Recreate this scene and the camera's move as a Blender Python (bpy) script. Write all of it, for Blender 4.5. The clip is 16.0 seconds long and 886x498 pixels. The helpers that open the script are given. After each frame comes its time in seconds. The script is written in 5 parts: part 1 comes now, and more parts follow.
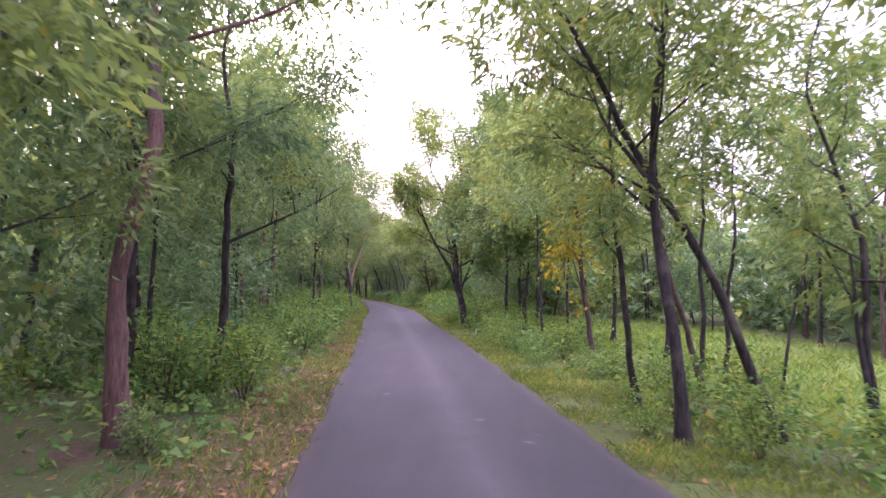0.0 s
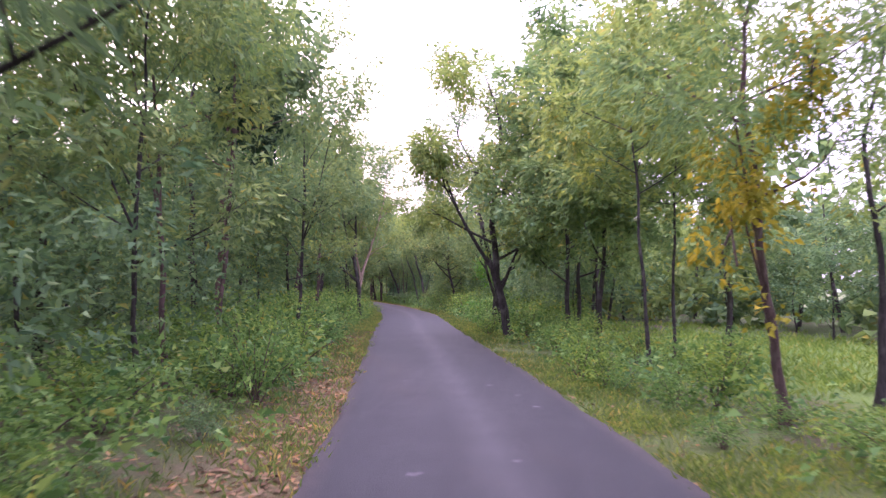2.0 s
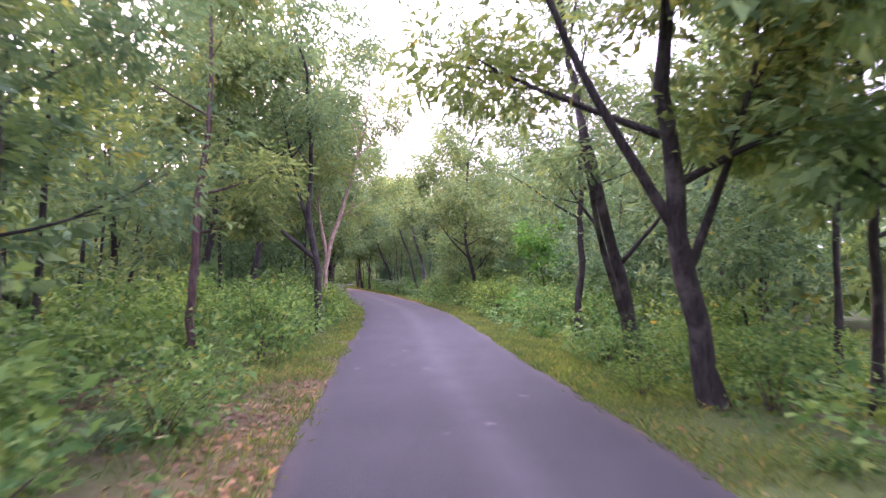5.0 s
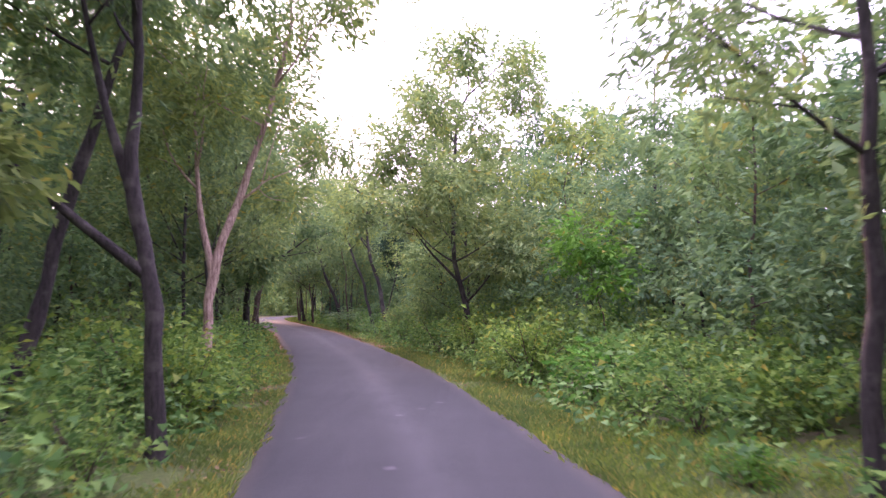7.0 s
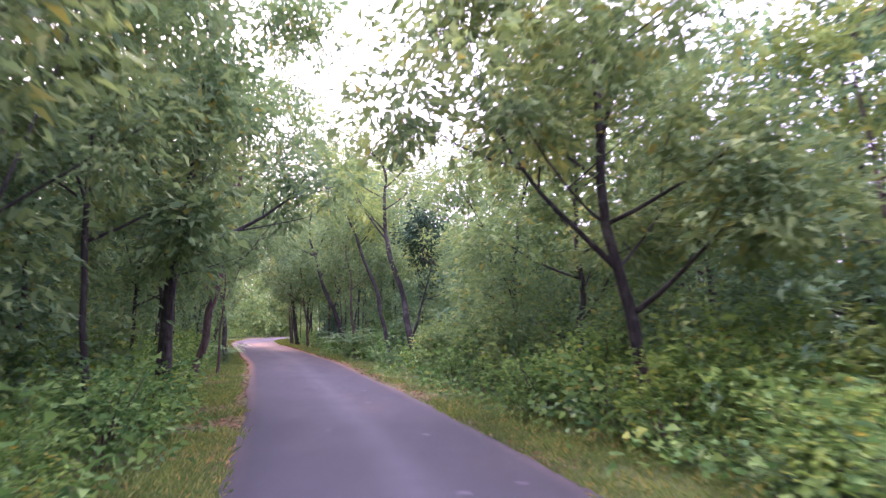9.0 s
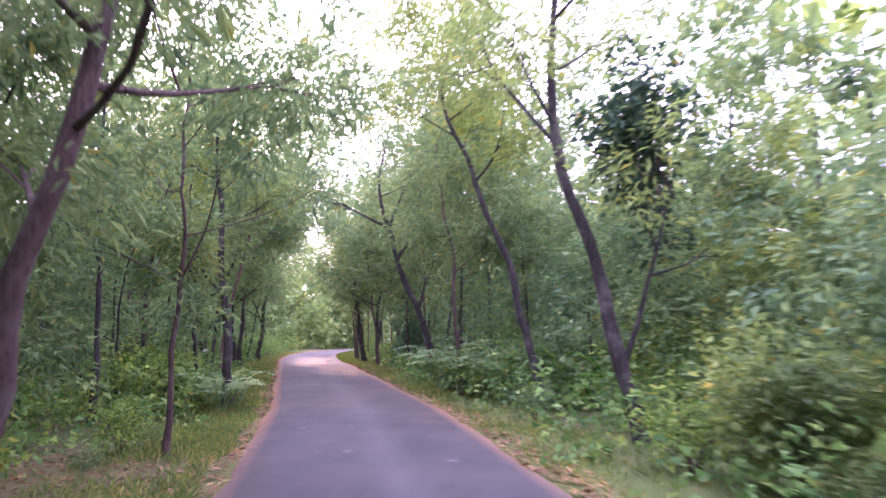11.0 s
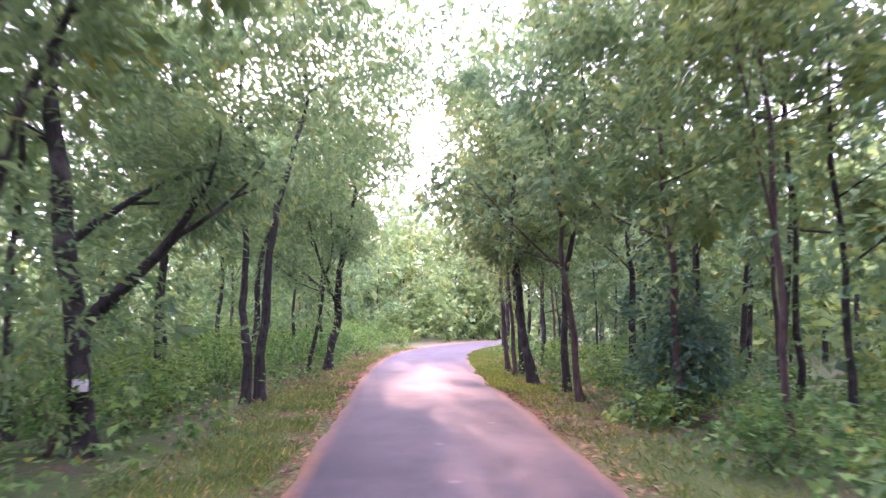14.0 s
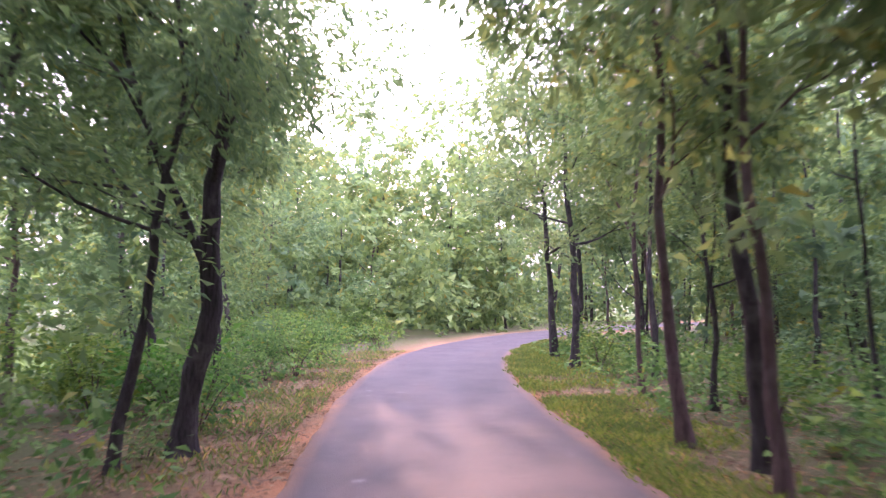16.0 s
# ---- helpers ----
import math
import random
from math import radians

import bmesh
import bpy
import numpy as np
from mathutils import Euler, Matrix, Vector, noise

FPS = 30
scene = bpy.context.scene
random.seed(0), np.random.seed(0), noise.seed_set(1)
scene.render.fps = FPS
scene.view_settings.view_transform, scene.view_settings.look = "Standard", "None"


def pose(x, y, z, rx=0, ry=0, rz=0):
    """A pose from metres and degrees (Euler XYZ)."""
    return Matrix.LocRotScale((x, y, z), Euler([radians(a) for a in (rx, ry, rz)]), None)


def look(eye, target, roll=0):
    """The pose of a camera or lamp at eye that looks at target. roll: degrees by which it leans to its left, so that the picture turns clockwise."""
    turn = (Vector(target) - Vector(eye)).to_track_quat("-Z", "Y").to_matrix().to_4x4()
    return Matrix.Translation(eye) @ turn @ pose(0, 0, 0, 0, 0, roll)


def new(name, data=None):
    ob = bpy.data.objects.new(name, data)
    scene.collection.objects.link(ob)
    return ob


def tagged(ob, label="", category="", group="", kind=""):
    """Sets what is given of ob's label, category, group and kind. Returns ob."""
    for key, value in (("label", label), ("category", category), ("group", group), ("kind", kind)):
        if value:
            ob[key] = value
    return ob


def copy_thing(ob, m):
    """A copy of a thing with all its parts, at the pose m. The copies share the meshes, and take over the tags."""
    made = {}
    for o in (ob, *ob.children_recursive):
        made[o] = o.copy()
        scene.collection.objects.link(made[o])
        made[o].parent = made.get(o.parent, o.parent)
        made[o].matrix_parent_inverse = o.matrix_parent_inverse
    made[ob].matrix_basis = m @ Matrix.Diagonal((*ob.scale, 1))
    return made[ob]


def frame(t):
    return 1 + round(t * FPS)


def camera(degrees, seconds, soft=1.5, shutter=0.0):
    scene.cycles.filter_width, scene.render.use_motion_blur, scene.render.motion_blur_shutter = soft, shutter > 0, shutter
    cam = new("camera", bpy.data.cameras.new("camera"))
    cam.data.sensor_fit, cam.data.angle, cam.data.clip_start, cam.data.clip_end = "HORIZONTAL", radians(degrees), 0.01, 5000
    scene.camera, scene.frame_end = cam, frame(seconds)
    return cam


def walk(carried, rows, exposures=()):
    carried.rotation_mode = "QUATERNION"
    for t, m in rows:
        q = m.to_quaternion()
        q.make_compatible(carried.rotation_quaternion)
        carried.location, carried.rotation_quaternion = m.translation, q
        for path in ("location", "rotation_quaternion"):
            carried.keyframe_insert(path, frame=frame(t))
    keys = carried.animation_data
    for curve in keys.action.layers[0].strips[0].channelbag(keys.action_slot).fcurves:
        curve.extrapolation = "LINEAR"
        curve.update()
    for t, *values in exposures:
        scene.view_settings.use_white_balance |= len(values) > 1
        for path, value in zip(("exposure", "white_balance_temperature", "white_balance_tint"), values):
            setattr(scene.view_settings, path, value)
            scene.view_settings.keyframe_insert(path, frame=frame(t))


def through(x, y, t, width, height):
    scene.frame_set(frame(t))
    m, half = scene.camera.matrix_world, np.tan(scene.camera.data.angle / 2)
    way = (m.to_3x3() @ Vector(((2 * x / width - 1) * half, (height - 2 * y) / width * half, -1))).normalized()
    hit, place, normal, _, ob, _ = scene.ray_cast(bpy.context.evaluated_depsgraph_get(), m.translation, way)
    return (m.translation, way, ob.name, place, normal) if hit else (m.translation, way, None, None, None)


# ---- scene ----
cam = camera(64.0, 16.0, soft=1.38, shutter=0.35)
PATH = [
    (0, (4.334, 3.396, 1.744), (4.142, 5.384, 1.850), 0.96),
    (0.5, (4.033, 5.361, 1.742), (3.814, 7.346, 1.837), 0.56),
    (1, (3.670, 7.311, 1.713), (3.434, 9.294, 1.814), 0.46),
    (1.5, (3.317, 9.328, 1.675), (3.094, 11.313, 1.782), 0.22),
    (2, (2.913, 11.485, 1.644), (2.675, 13.468, 1.754), 0.40),
    (2.5, (2.507, 13.775, 1.619), (2.251, 15.756, 1.726), 0.52),
    (3, (2.136, 15.905, 1.597), (1.887, 17.888, 1.667), 0.46),
    (3.5, (1.721, 18.397, 1.544), (1.487, 20.383, 1.565), 0.14),
    (3.7, (1.562, 19.407, 1.525), (1.323, 21.393, 1.536), -0.11),
    (5.8, (-1.048, 32.585, 1.603), (-1.225, 34.574, 1.725), 0.05),
    (6, (-1.218, 33.619, 1.618), (-1.381, 35.608, 1.749), -0.14),
    (6.5, (-1.606, 36.185, 1.625), (-1.732, 38.176, 1.770), -0.08),
    (7, (-2.104, 38.849, 1.650), (-2.174, 40.842, 1.800), -0.23),
    (7.5, (-2.566, 41.555, 1.600), (-2.607, 43.549, 1.754), -0.03),
    (8, (-3.072, 44.277, 1.574), (-3.123, 46.270, 1.734), -0.06),
    (8.2, (-3.282, 45.394, 1.556), (-3.336, 47.386, 1.726), -0.06),
    (10.3, (-6.410, 59.226, 1.525), (-6.539, 61.208, 1.756), -0.82),
    (10.5, (-6.686, 60.521, 1.513), (-6.834, 62.502, 1.744), -0.88),
    (11, (-7.468, 63.803, 1.515), (-7.721, 65.773, 1.748), -0.30),
    (11.5, (-8.330, 66.955, 1.489), (-8.735, 68.899, 1.729), 0.26),
    (12, (-9.261, 70.122, 1.545), (-9.773, 72.040, 1.787), 0.55),
    (12.5, (-10.222, 73.342, 1.602), (-10.783, 75.248, 1.830), 0.78),
    (13, (-11.215, 76.724, 1.650), (-11.791, 78.624, 1.889), 0.75),
    (13.5, (-12.296, 79.822, 1.727), (-12.878, 81.723, 1.950), 0.83),
    (14, (-13.460, 83.040, 1.691), (-14.036, 84.947, 1.879), 0.23),
    (14.5, (-14.669, 86.362, 1.673), (-15.242, 88.272, 1.837), 0.06),
    (15, (-15.965, 89.833, 1.687), (-16.524, 91.747, 1.842), 0.64),
    (15.5, (-17.257, 93.530, 1.695), (-17.783, 95.453, 1.847), 0.16),
    (16, (-18.664, 96.722, 1.650), (-19.159, 98.655, 1.794), -0.67),
]
EXPOSURES = [(0, 1.42, 5650, 39), (1, 1.58, 5600, 40), (1.5, 1.34, 5600, 38), (2.3, 1.48, 5450, 42), (3, 1.92, 5350, 42), (3.5, 2.18, 5350, 42), (4.5, 1.96, 5400, 42), (6.2, 1.54, 5650, 40), (7.4, 1.52, 5600, 41),
             (8.2, 1.85, 5350, 44), (10.5, 1.95, 5350, 46), (11, 2.1, 5300, 47), (12, 2.44, 5200, 48), (13, 2.58, 5250, 48), (14.5, 2.56, 5300, 46), (15.2, 2.46, 5350, 46), (16, 2.08, 5400, 43)]
walk(cam, [(t, look(eye, target, roll)) for t, eye, target, roll in PATH], EXPOSURES)

# ---- world and sun: low evening sun ahead of the road, pale hazy sky ----
SUN_LEFT, SUN_UP = radians(26.2), radians(19.0)
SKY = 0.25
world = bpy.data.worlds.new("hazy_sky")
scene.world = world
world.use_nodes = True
wn = world.node_tree
wn.nodes.clear()
sky = wn.nodes.new("ShaderNodeTexSky")
sky.sky_type, sky.sun_disc = "NISHITA", False
sky.sun_elevation, sky.sun_rotation = SUN_UP, -SUN_LEFT
sky.air_density, sky.dust_density, sky.ozone_density = 1.0, 4.0, 1.0
haze = wn.nodes.new("ShaderNodeMix")
haze.data_type = "RGBA"
haze.inputs[0].default_value = 0.75
haze.inputs[7].default_value = (10.6, 9.0, 10.0, 1)
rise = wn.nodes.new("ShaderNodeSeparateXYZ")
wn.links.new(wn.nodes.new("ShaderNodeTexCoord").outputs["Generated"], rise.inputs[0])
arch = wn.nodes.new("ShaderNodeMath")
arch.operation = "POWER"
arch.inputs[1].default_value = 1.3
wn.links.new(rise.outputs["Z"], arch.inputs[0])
zenith_lift = wn.nodes.new("ShaderNodeMapRange")      # sky strength cut near the horizon, raised overhead to light the wood
zenith_lift.inputs["From Min"].default_value, zenith_lift.inputs["From Max"].default_value = 0.0, 1.0
zenith_lift.inputs["To Min"].default_value, zenith_lift.inputs["To Max"].default_value = 0.27 * SKY, 1.7 * SKY
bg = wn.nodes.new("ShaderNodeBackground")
wn.links.new(arch.outputs[0], zenith_lift.inputs["Value"])
wn.links.new(zenith_lift.outputs[0], bg.inputs["Strength"])
wo = wn.nodes.new("ShaderNodeOutputWorld")
wn.links.new(sky.outputs[0], haze.inputs[6])
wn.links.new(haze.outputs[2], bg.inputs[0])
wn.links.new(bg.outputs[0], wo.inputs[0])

sun_lamp = new("sun", bpy.data.lights.new("sun", "SUN"))
sun_lamp.data.energy, sun_lamp.data.angle, sun_lamp.data.color = 1.7, radians(0.9), (1.0, 0.56, 0.30)
sun_way = Vector((-math.sin(SUN_LEFT) * math.cos(SUN_UP), math.cos(SUN_LEFT) * math.cos(SUN_UP), math.sin(SUN_UP)))
sun_lamp.matrix_world = look(sun_way * 60, (0, 0, 0))

# ---- materials ----
def nodes_of(name, rough=0.8):
    mat = bpy.data.materials.new(name)
    mat.use_nodes = True
    nt = mat.node_tree
    bsdf = nt.nodes["Principled BSDF"]
    bsdf.inputs["Roughness"].default_value = rough
    bsdf.inputs["Specular IOR Level"].default_value = 0.25
    return mat, nt, bsdf


def node(nt, kind, **values):
    n = nt.nodes.new(kind)
    for key, value in values.items():
        n.inputs[key].default_value = value
    return n


def noise_tex(nt, scale, detail=4.0, rough=0.55, vec=None):
    n = node(nt, "ShaderNodeTexNoise", Scale=scale, Detail=detail, Roughness=rough)
    if vec is not None:
        nt.links.new(vec, n.inputs["Vector"])
    return n.outputs["Fac"]


def ramp(nt, fac, stops):
    r = nt.nodes.new("ShaderNodeValToRGB")
    while len(r.color_ramp.elements) < len(stops):
        r.color_ramp.elements.new(0.5)
    for e, (p, c) in zip(r.color_ramp.elements, stops):
        e.position, e.color = p, (*c, 1) if len(c) == 3 else c
    nt.links.new(fac, r.inputs[0])
    return r.outputs[0]


def mixed(nt, fac, a, b, blend="MIX"):
    m = nt.nodes.new("ShaderNodeMix")
    m.data_type, m.blend_type = "RGBA", blend
    for k, v in ((0, fac), (6, a), (7, b)):
        if isinstance(v, (float, int)):
            m.inputs[k].default_value = v
        elif isinstance(v, tuple):
            m.inputs[k].default_value = (*v, 1)
        else:
            nt.links.new(v, m.inputs[k])
    return m.outputs[2]


def maths(nt, op, a, b=0.0, c=0.0):
    m = nt.nodes.new("ShaderNodeMath")
    m.operation = op
    for k, v in enumerate((a, b, c)):
        if isinstance(v, (float, int)):
            m.inputs[k].default_value = v
        else:
            nt.links.new(v, m.inputs[k])
    return m.outputs[0]


def bumped(nt, bsdf, height, strength=0.5, distance=0.02):
    b = node(nt, "ShaderNodeBump", Strength=strength, Distance=distance)
    nt.links.new(height, b.inputs["Height"])
    nt.links.new(b.outputs[0], bsdf.inputs["Normal"])


def attribute(nt, name):
    a = nt.nodes.new("ShaderNodeAttribute")
    a.attribute_name = name
    return a.outputs["Fac"]


def place_of(nt):
    return nt.nodes.new("ShaderNodeTexCoord").outputs["Object"]


def leaf_material(name, dark, mid, light, odd=(0.24, 0.24, 0.06), odd_share=0.02, through=0.42, gloss=0.68):
    """A leaf: each leaf its own tint, each tree its own cast, light shining through."""
    mat, nt, bsdf = nodes_of(name, gloss)
    bsdf.inputs["Specular IOR Level"].default_value = 0.1
    geo = nt.nodes.new("ShaderNodeNewGeometry")
    info = nt.nodes.new("ShaderNodeObjectInfo")
    leaf = ramp(nt, geo.outputs["Random Per Island"], [(0.0, dark), (0.5, mid), (0.97 - odd_share, light), (1.0, odd)])
    cast = ramp(nt, info.outputs["Random"], [(0.0, (0.90, 0.93, 1.0)), (0.5, (1.09, 1.02, 0.97)), (1.0, (1.30, 1.10, 0.80))])
    tone = mixed(nt, 1.0, leaf, cast, "MULTIPLY")
    patch = noise_tex(nt, 1.1, 2.0, vec=place_of(nt))
    tone = mixed(nt, 1.0, tone, ramp(nt, patch, [(0.3, (0.68, 0.76, 0.82)), (0.7, (1.30, 1.22, 0.98))]), "MULTIPLY")
    nt.links.new(tone, bsdf.inputs["Base Color"])
    trans = nt.nodes.new("ShaderNodeBsdfTranslucent")
    nt.links.new(mixed(nt, 1.0, tone, (1.16, 1.17, 0.92), "MULTIPLY"), trans.inputs["Color"])
    mix = nt.nodes.new("ShaderNodeMixShader")
    mix.inputs[0].default_value = through
    nt.links.new(bsdf.outputs[0], mix.inputs[1])
    nt.links.new(trans.outputs[0], mix.inputs[2])
    nt.links.new(mix.outputs[0], nt.nodes["Material Output"].inputs["Surface"])
    return mat


def bark_material(name, dark, light, stain, scale=1.0):
    mat, nt, bsdf = nodes_of(name, 0.9)
    mapping = node(nt, "ShaderNodeMapping", Scale=(9 * scale, 9 * scale, 1.6 * scale))
    nt.links.new(place_of(nt), mapping.inputs["Vector"])
    cracks = noise_tex(nt, 3.0, 6.0, 0.65, mapping.outputs[0])
    tone = ramp(nt, cracks, [(0.32, dark), (0.66, light)])
    lichen = noise_tex(nt, 2.2, 4.0, 0.6, place_of(nt))
    tone = mixed(nt, ramp(nt, lichen, [(0.52, (0, 0, 0)), (0.68, (1, 1, 1))]), tone, stain)
    nt.links.new(tone, bsdf.inputs["Base Color"])
    bumped(nt, bsdf, cracks, 0.9, 0.03)
    return mat


LEAF_MID = leaf_material("leaf_green", (0.100, 0.168, 0.088), (0.148, 0.236, 0.108), (0.208, 0.300, 0.132))
LEAF_YELLOW = leaf_material("leaf_yellow_green", (0.118, 0.190, 0.080), (0.166, 0.262, 0.098), (0.226, 0.325, 0.122), (0.28, 0.27, 0.06), 0.02)
LEAF_DEEP = leaf_material("leaf_deep_green", (0.084, 0.154, 0.084), (0.126, 0.219, 0.105), (0.178, 0.278, 0.128))
LEAF_DARK = leaf_material("leaf_dark_climber", (0.024, 0.056, 0.036), (0.042, 0.086, 0.052), (0.074, 0.126, 0.072), through=0.25)
LEAF_SHRUB = leaf_material("leaf_shrub", (0.056, 0.128, 0.040), (0.124, 0.238, 0.066), (0.212, 0.338, 0.098), (0.26, 0.26, 0.05), 0.03, 0.42, 0.5)
LEAF_BRIGHT = leaf_material("leaf_bright_green", (0.060, 0.165, 0.028), (0.098, 0.245, 0.042), (0.150, 0.315, 0.058))
LEAF_PALE = leaf_material("leaf_pale_green", (0.150, 0.260, 0.140), (0.220, 0.350, 0.190), (0.300, 0.430, 0.240), (0.27, 0.33, 0.12), 0.03, 0.42, 0.6)
LEAF_CREEPER = leaf_material("leaf_blue_green_creeper", (0.054, 0.118, 0.084), (0.086, 0.172, 0.118), (0.140, 0.235, 0.160))
LEAF_GOLD = leaf_material("leaf_golden", (0.20, 0.20, 0.025), (0.31, 0.29, 0.032), (0.40, 0.36, 0.045), (0.38, 0.29, 0.04), 0.08)
LEAF_DRY = leaf_material("leaf_dry", (0.100, 0.068, 0.040), (0.170, 0.120, 0.070), (0.280, 0.212, 0.125), (0.27, 0.155, 0.06), 0.1, 0.15, 0.8)
GRASS = leaf_material("grass_blade", (0.080, 0.146, 0.051), (0.122, 0.198, 0.064), (0.193, 0.255, 0.095), (0.33, 0.28, 0.10), 0.08, 0.4, 0.6)
GRASS_MEADOW = leaf_material("grass_meadow", (0.118, 0.206, 0.044), (0.160, 0.256, 0.054), (0.212, 0.300, 0.076), (0.33, 0.33, 0.10), 0.05, 0.4, 0.6)
BARK = bark_material("bark_dark", (0.013, 0.012, 0.012), (0.054, 0.048, 0.045), (0.095, 0.088, 0.078))
BARK_BROWN = bark_material("bark_brown", (0.038, 0.025, 0.023), (0.118, 0.082, 0.072), (0.11, 0.095, 0.082))
BARK_RED = bark_material("bark_red_brown", (0.062, 0.038, 0.034), (0.190, 0.118, 0.100), (0.12, 0.092, 0.082))
BARK_PALE = bark_material("bark_pale", (0.12, 0.072, 0.052), (0.50, 0.385, 0.31), (0.18, 0.125, 0.098), 1.1)


def asphalt_material():
    mat, nt, bsdf = nodes_of("asphalt", 0.72)
    at = place_of(nt)
    off = attribute(nt, "off")
    grain = noise_tex(nt, 95.0, 3.0, 0.7, at)
    blotch = noise_tex(nt, 0.55, 5.0, 0.6, at)
    stones = node(nt, "ShaderNodeTexVoronoi", Scale=70.0)
    nt.links.new(at, stones.inputs["Vector"])
    tone = ramp(nt, grain, [(0.34, (0.0144, 0.0155, 0.0162)), (0.66, (0.0370, 0.0394, 0.0404))])
    tone = mixed(nt, 1.0, tone, ramp(nt, blotch, [(0.3, (0.80, 0.80, 0.82)), (0.72, (1.22, 1.20, 1.18))]), "MULTIPLY")
    streak_map = node(nt, "ShaderNodeMapping", Scale=(1.0, 0.05, 1.0), Rotation=(0, 0, radians(-14)))
    nt.links.new(at, streak_map.inputs["Vector"])
    streak = noise_tex(nt, 3.2, 4.0, 0.6, streak_map.outputs[0])
    tone = mixed(nt, 1.0, tone, ramp(nt, streak, [(0.35, (0.9, 0.9, 0.9)), (0.7, (1.16, 1.15, 1.13))]), "MULTIPLY")
    # worn, dusty strip along the middle and dust at the broken edges
    mid = maths(nt, "SUBTRACT", 1.0, maths(nt, "MULTIPLY", maths(nt, "ABSOLUTE", maths(nt, "ADD", off, -0.12)), 2.6))
    mid = maths(nt, "MULTIPLY", maths(nt, "MAXIMUM", mid, 0.0), noise_tex(nt, 1.4, 4.0, 0.6, at))
    tone = mixed(nt, maths(nt, "MULTIPLY", mid, 0.6), tone, (0.084, 0.084, 0.085))
    edge = maths(nt, "MULTIPLY", maths(nt, "SUBTRACT", maths(nt, "ABSOLUTE", off), 1.44), 4.2)
    edge = maths(nt, "MAXIMUM", maths(nt, "MULTIPLY", edge, noise_tex(nt, 5.0, 4.0, 0.65, at)), 0.0)
    red = attribute(nt, "dust")
    dust = mixed(nt, red, (0.15, 0.120, 0.092), (0.36, 0.170, 0.050))
    tone = mixed(nt, maths(nt, "MINIMUM", maths(nt, "MULTIPLY", edge, maths(nt, "ADD", 0.45, red)), 0.85), tone, dust)
    wide = noise_tex(nt, 0.8, 4.0, 0.65, at)
    tone = mixed(nt, maths(nt, "MULTIPLY", red, ramp(nt, wide, [(0.42, (0, 0, 0)), (0.75, (0.4, 0.4, 0.4))])), tone, (0.13, 0.10, 0.088))
    # reddish earth carried onto the last stretch
    earthy = maths(nt, "MULTIPLY", maths(nt, "MAXIMUM", maths(nt, "SUBTRACT", red, 0.75), 0.0), 4.0)
    tone = mixed(nt, maths(nt, "MULTIPLY", earthy, ramp(nt, maths(nt, "ADD", wide, maths(nt, "MULTIPLY", streak, 0.35)), [(0.45, (0.3, 0.3, 0.3)), (0.85, (0.75, 0.75, 0.75))])), tone, (0.072, 0.058, 0.053))
    # pale worn flecks
    spots = node(nt, "ShaderNodeTexVoronoi", Scale=1.1)
    nt.links.new(at, spots.inputs["Vector"])
    ragged = maths(nt, "ADD", spots.outputs["Distance"], maths(nt, "MULTIPLY", noise_tex(nt, 9.0, 3.0, 0.6, at), 0.22))
    fleck = ramp(nt, ragged, [(0.13, (0.4, 0.4, 0.4)), (0.21, (0, 0, 0))])
    tone = mixed(nt, fleck, tone, (0.21, 0.195, 0.205))
    nt.links.new(tone, bsdf.inputs["Base Color"])
    bumped(nt, bsdf, maths(nt, "ADD", stones.outputs["Distance"], grain), 0.55, 0.006)
    return mat


def soil_material():
    mat, nt, bsdf = nodes_of("forest_floor", 0.95)
    at = place_of(nt)
    fine, wide = noise_tex(nt, 16.0, 6.0, 0.7, at), noise_tex(nt, 0.8, 4.0, 0.6, at)
    crumbs = noise_tex(nt, 55.0, 4.0, 0.7, at)
    earth = ramp(nt, fine, [(0.3, (0.055, 0.042, 0.030)), (0.7, (0.165, 0.118, 0.080))])
    litter = ramp(nt, crumbs, [(0.3, (0.100, 0.072, 0.036)), (0.7, (0.25, 0.185, 0.092))])
    green = ramp(nt, fine, [(0.3, (0.038, 0.066, 0.020)), (0.7, (0.10, 0.145, 0.040))])
    grass = ramp(nt, fine, [(0.3, (0.10, 0.17, 0.032)), (0.7, (0.18, 0.27, 0.058))])
    tone = mixed(nt, ramp(nt, wide, [(0.34, (0, 0, 0)), (0.50, (1, 1, 1))]), earth, green)
    tone = mixed(nt, maths(nt, "MINIMUM", maths(nt, "MULTIPLY", attribute(nt, "litter"), maths(nt, "ADD", wide, 0.45)), 1.0), tone, litter)
    tone = mixed(nt, maths(nt, "MULTIPLY", attribute(nt, "dust"), maths(nt, "ADD", crumbs, 0.4)), tone, (0.42, 0.20, 0.085))
    turf = ramp(nt, fine, [(0.3, (0.060, 0.096, 0.024)), (0.7, (0.135, 0.175, 0.046))])
    tone = mixed(nt, maths(nt, "MULTIPLY", attribute(nt, "verge"), maths(nt, "MINIMUM", maths(nt, "ADD", wide, 0.5), 1.0)), tone, turf)
    tone = mixed(nt, attribute(nt, "meadow"), tone, grass)
    nt.links.new(tone, bsdf.inputs["Base Color"])
    bumped(nt, bsdf, maths(nt, "ADD", fine, crumbs), 0.8, 0.05)
    return mat


ASPHALT, SOIL = asphalt_material(), soil_material()

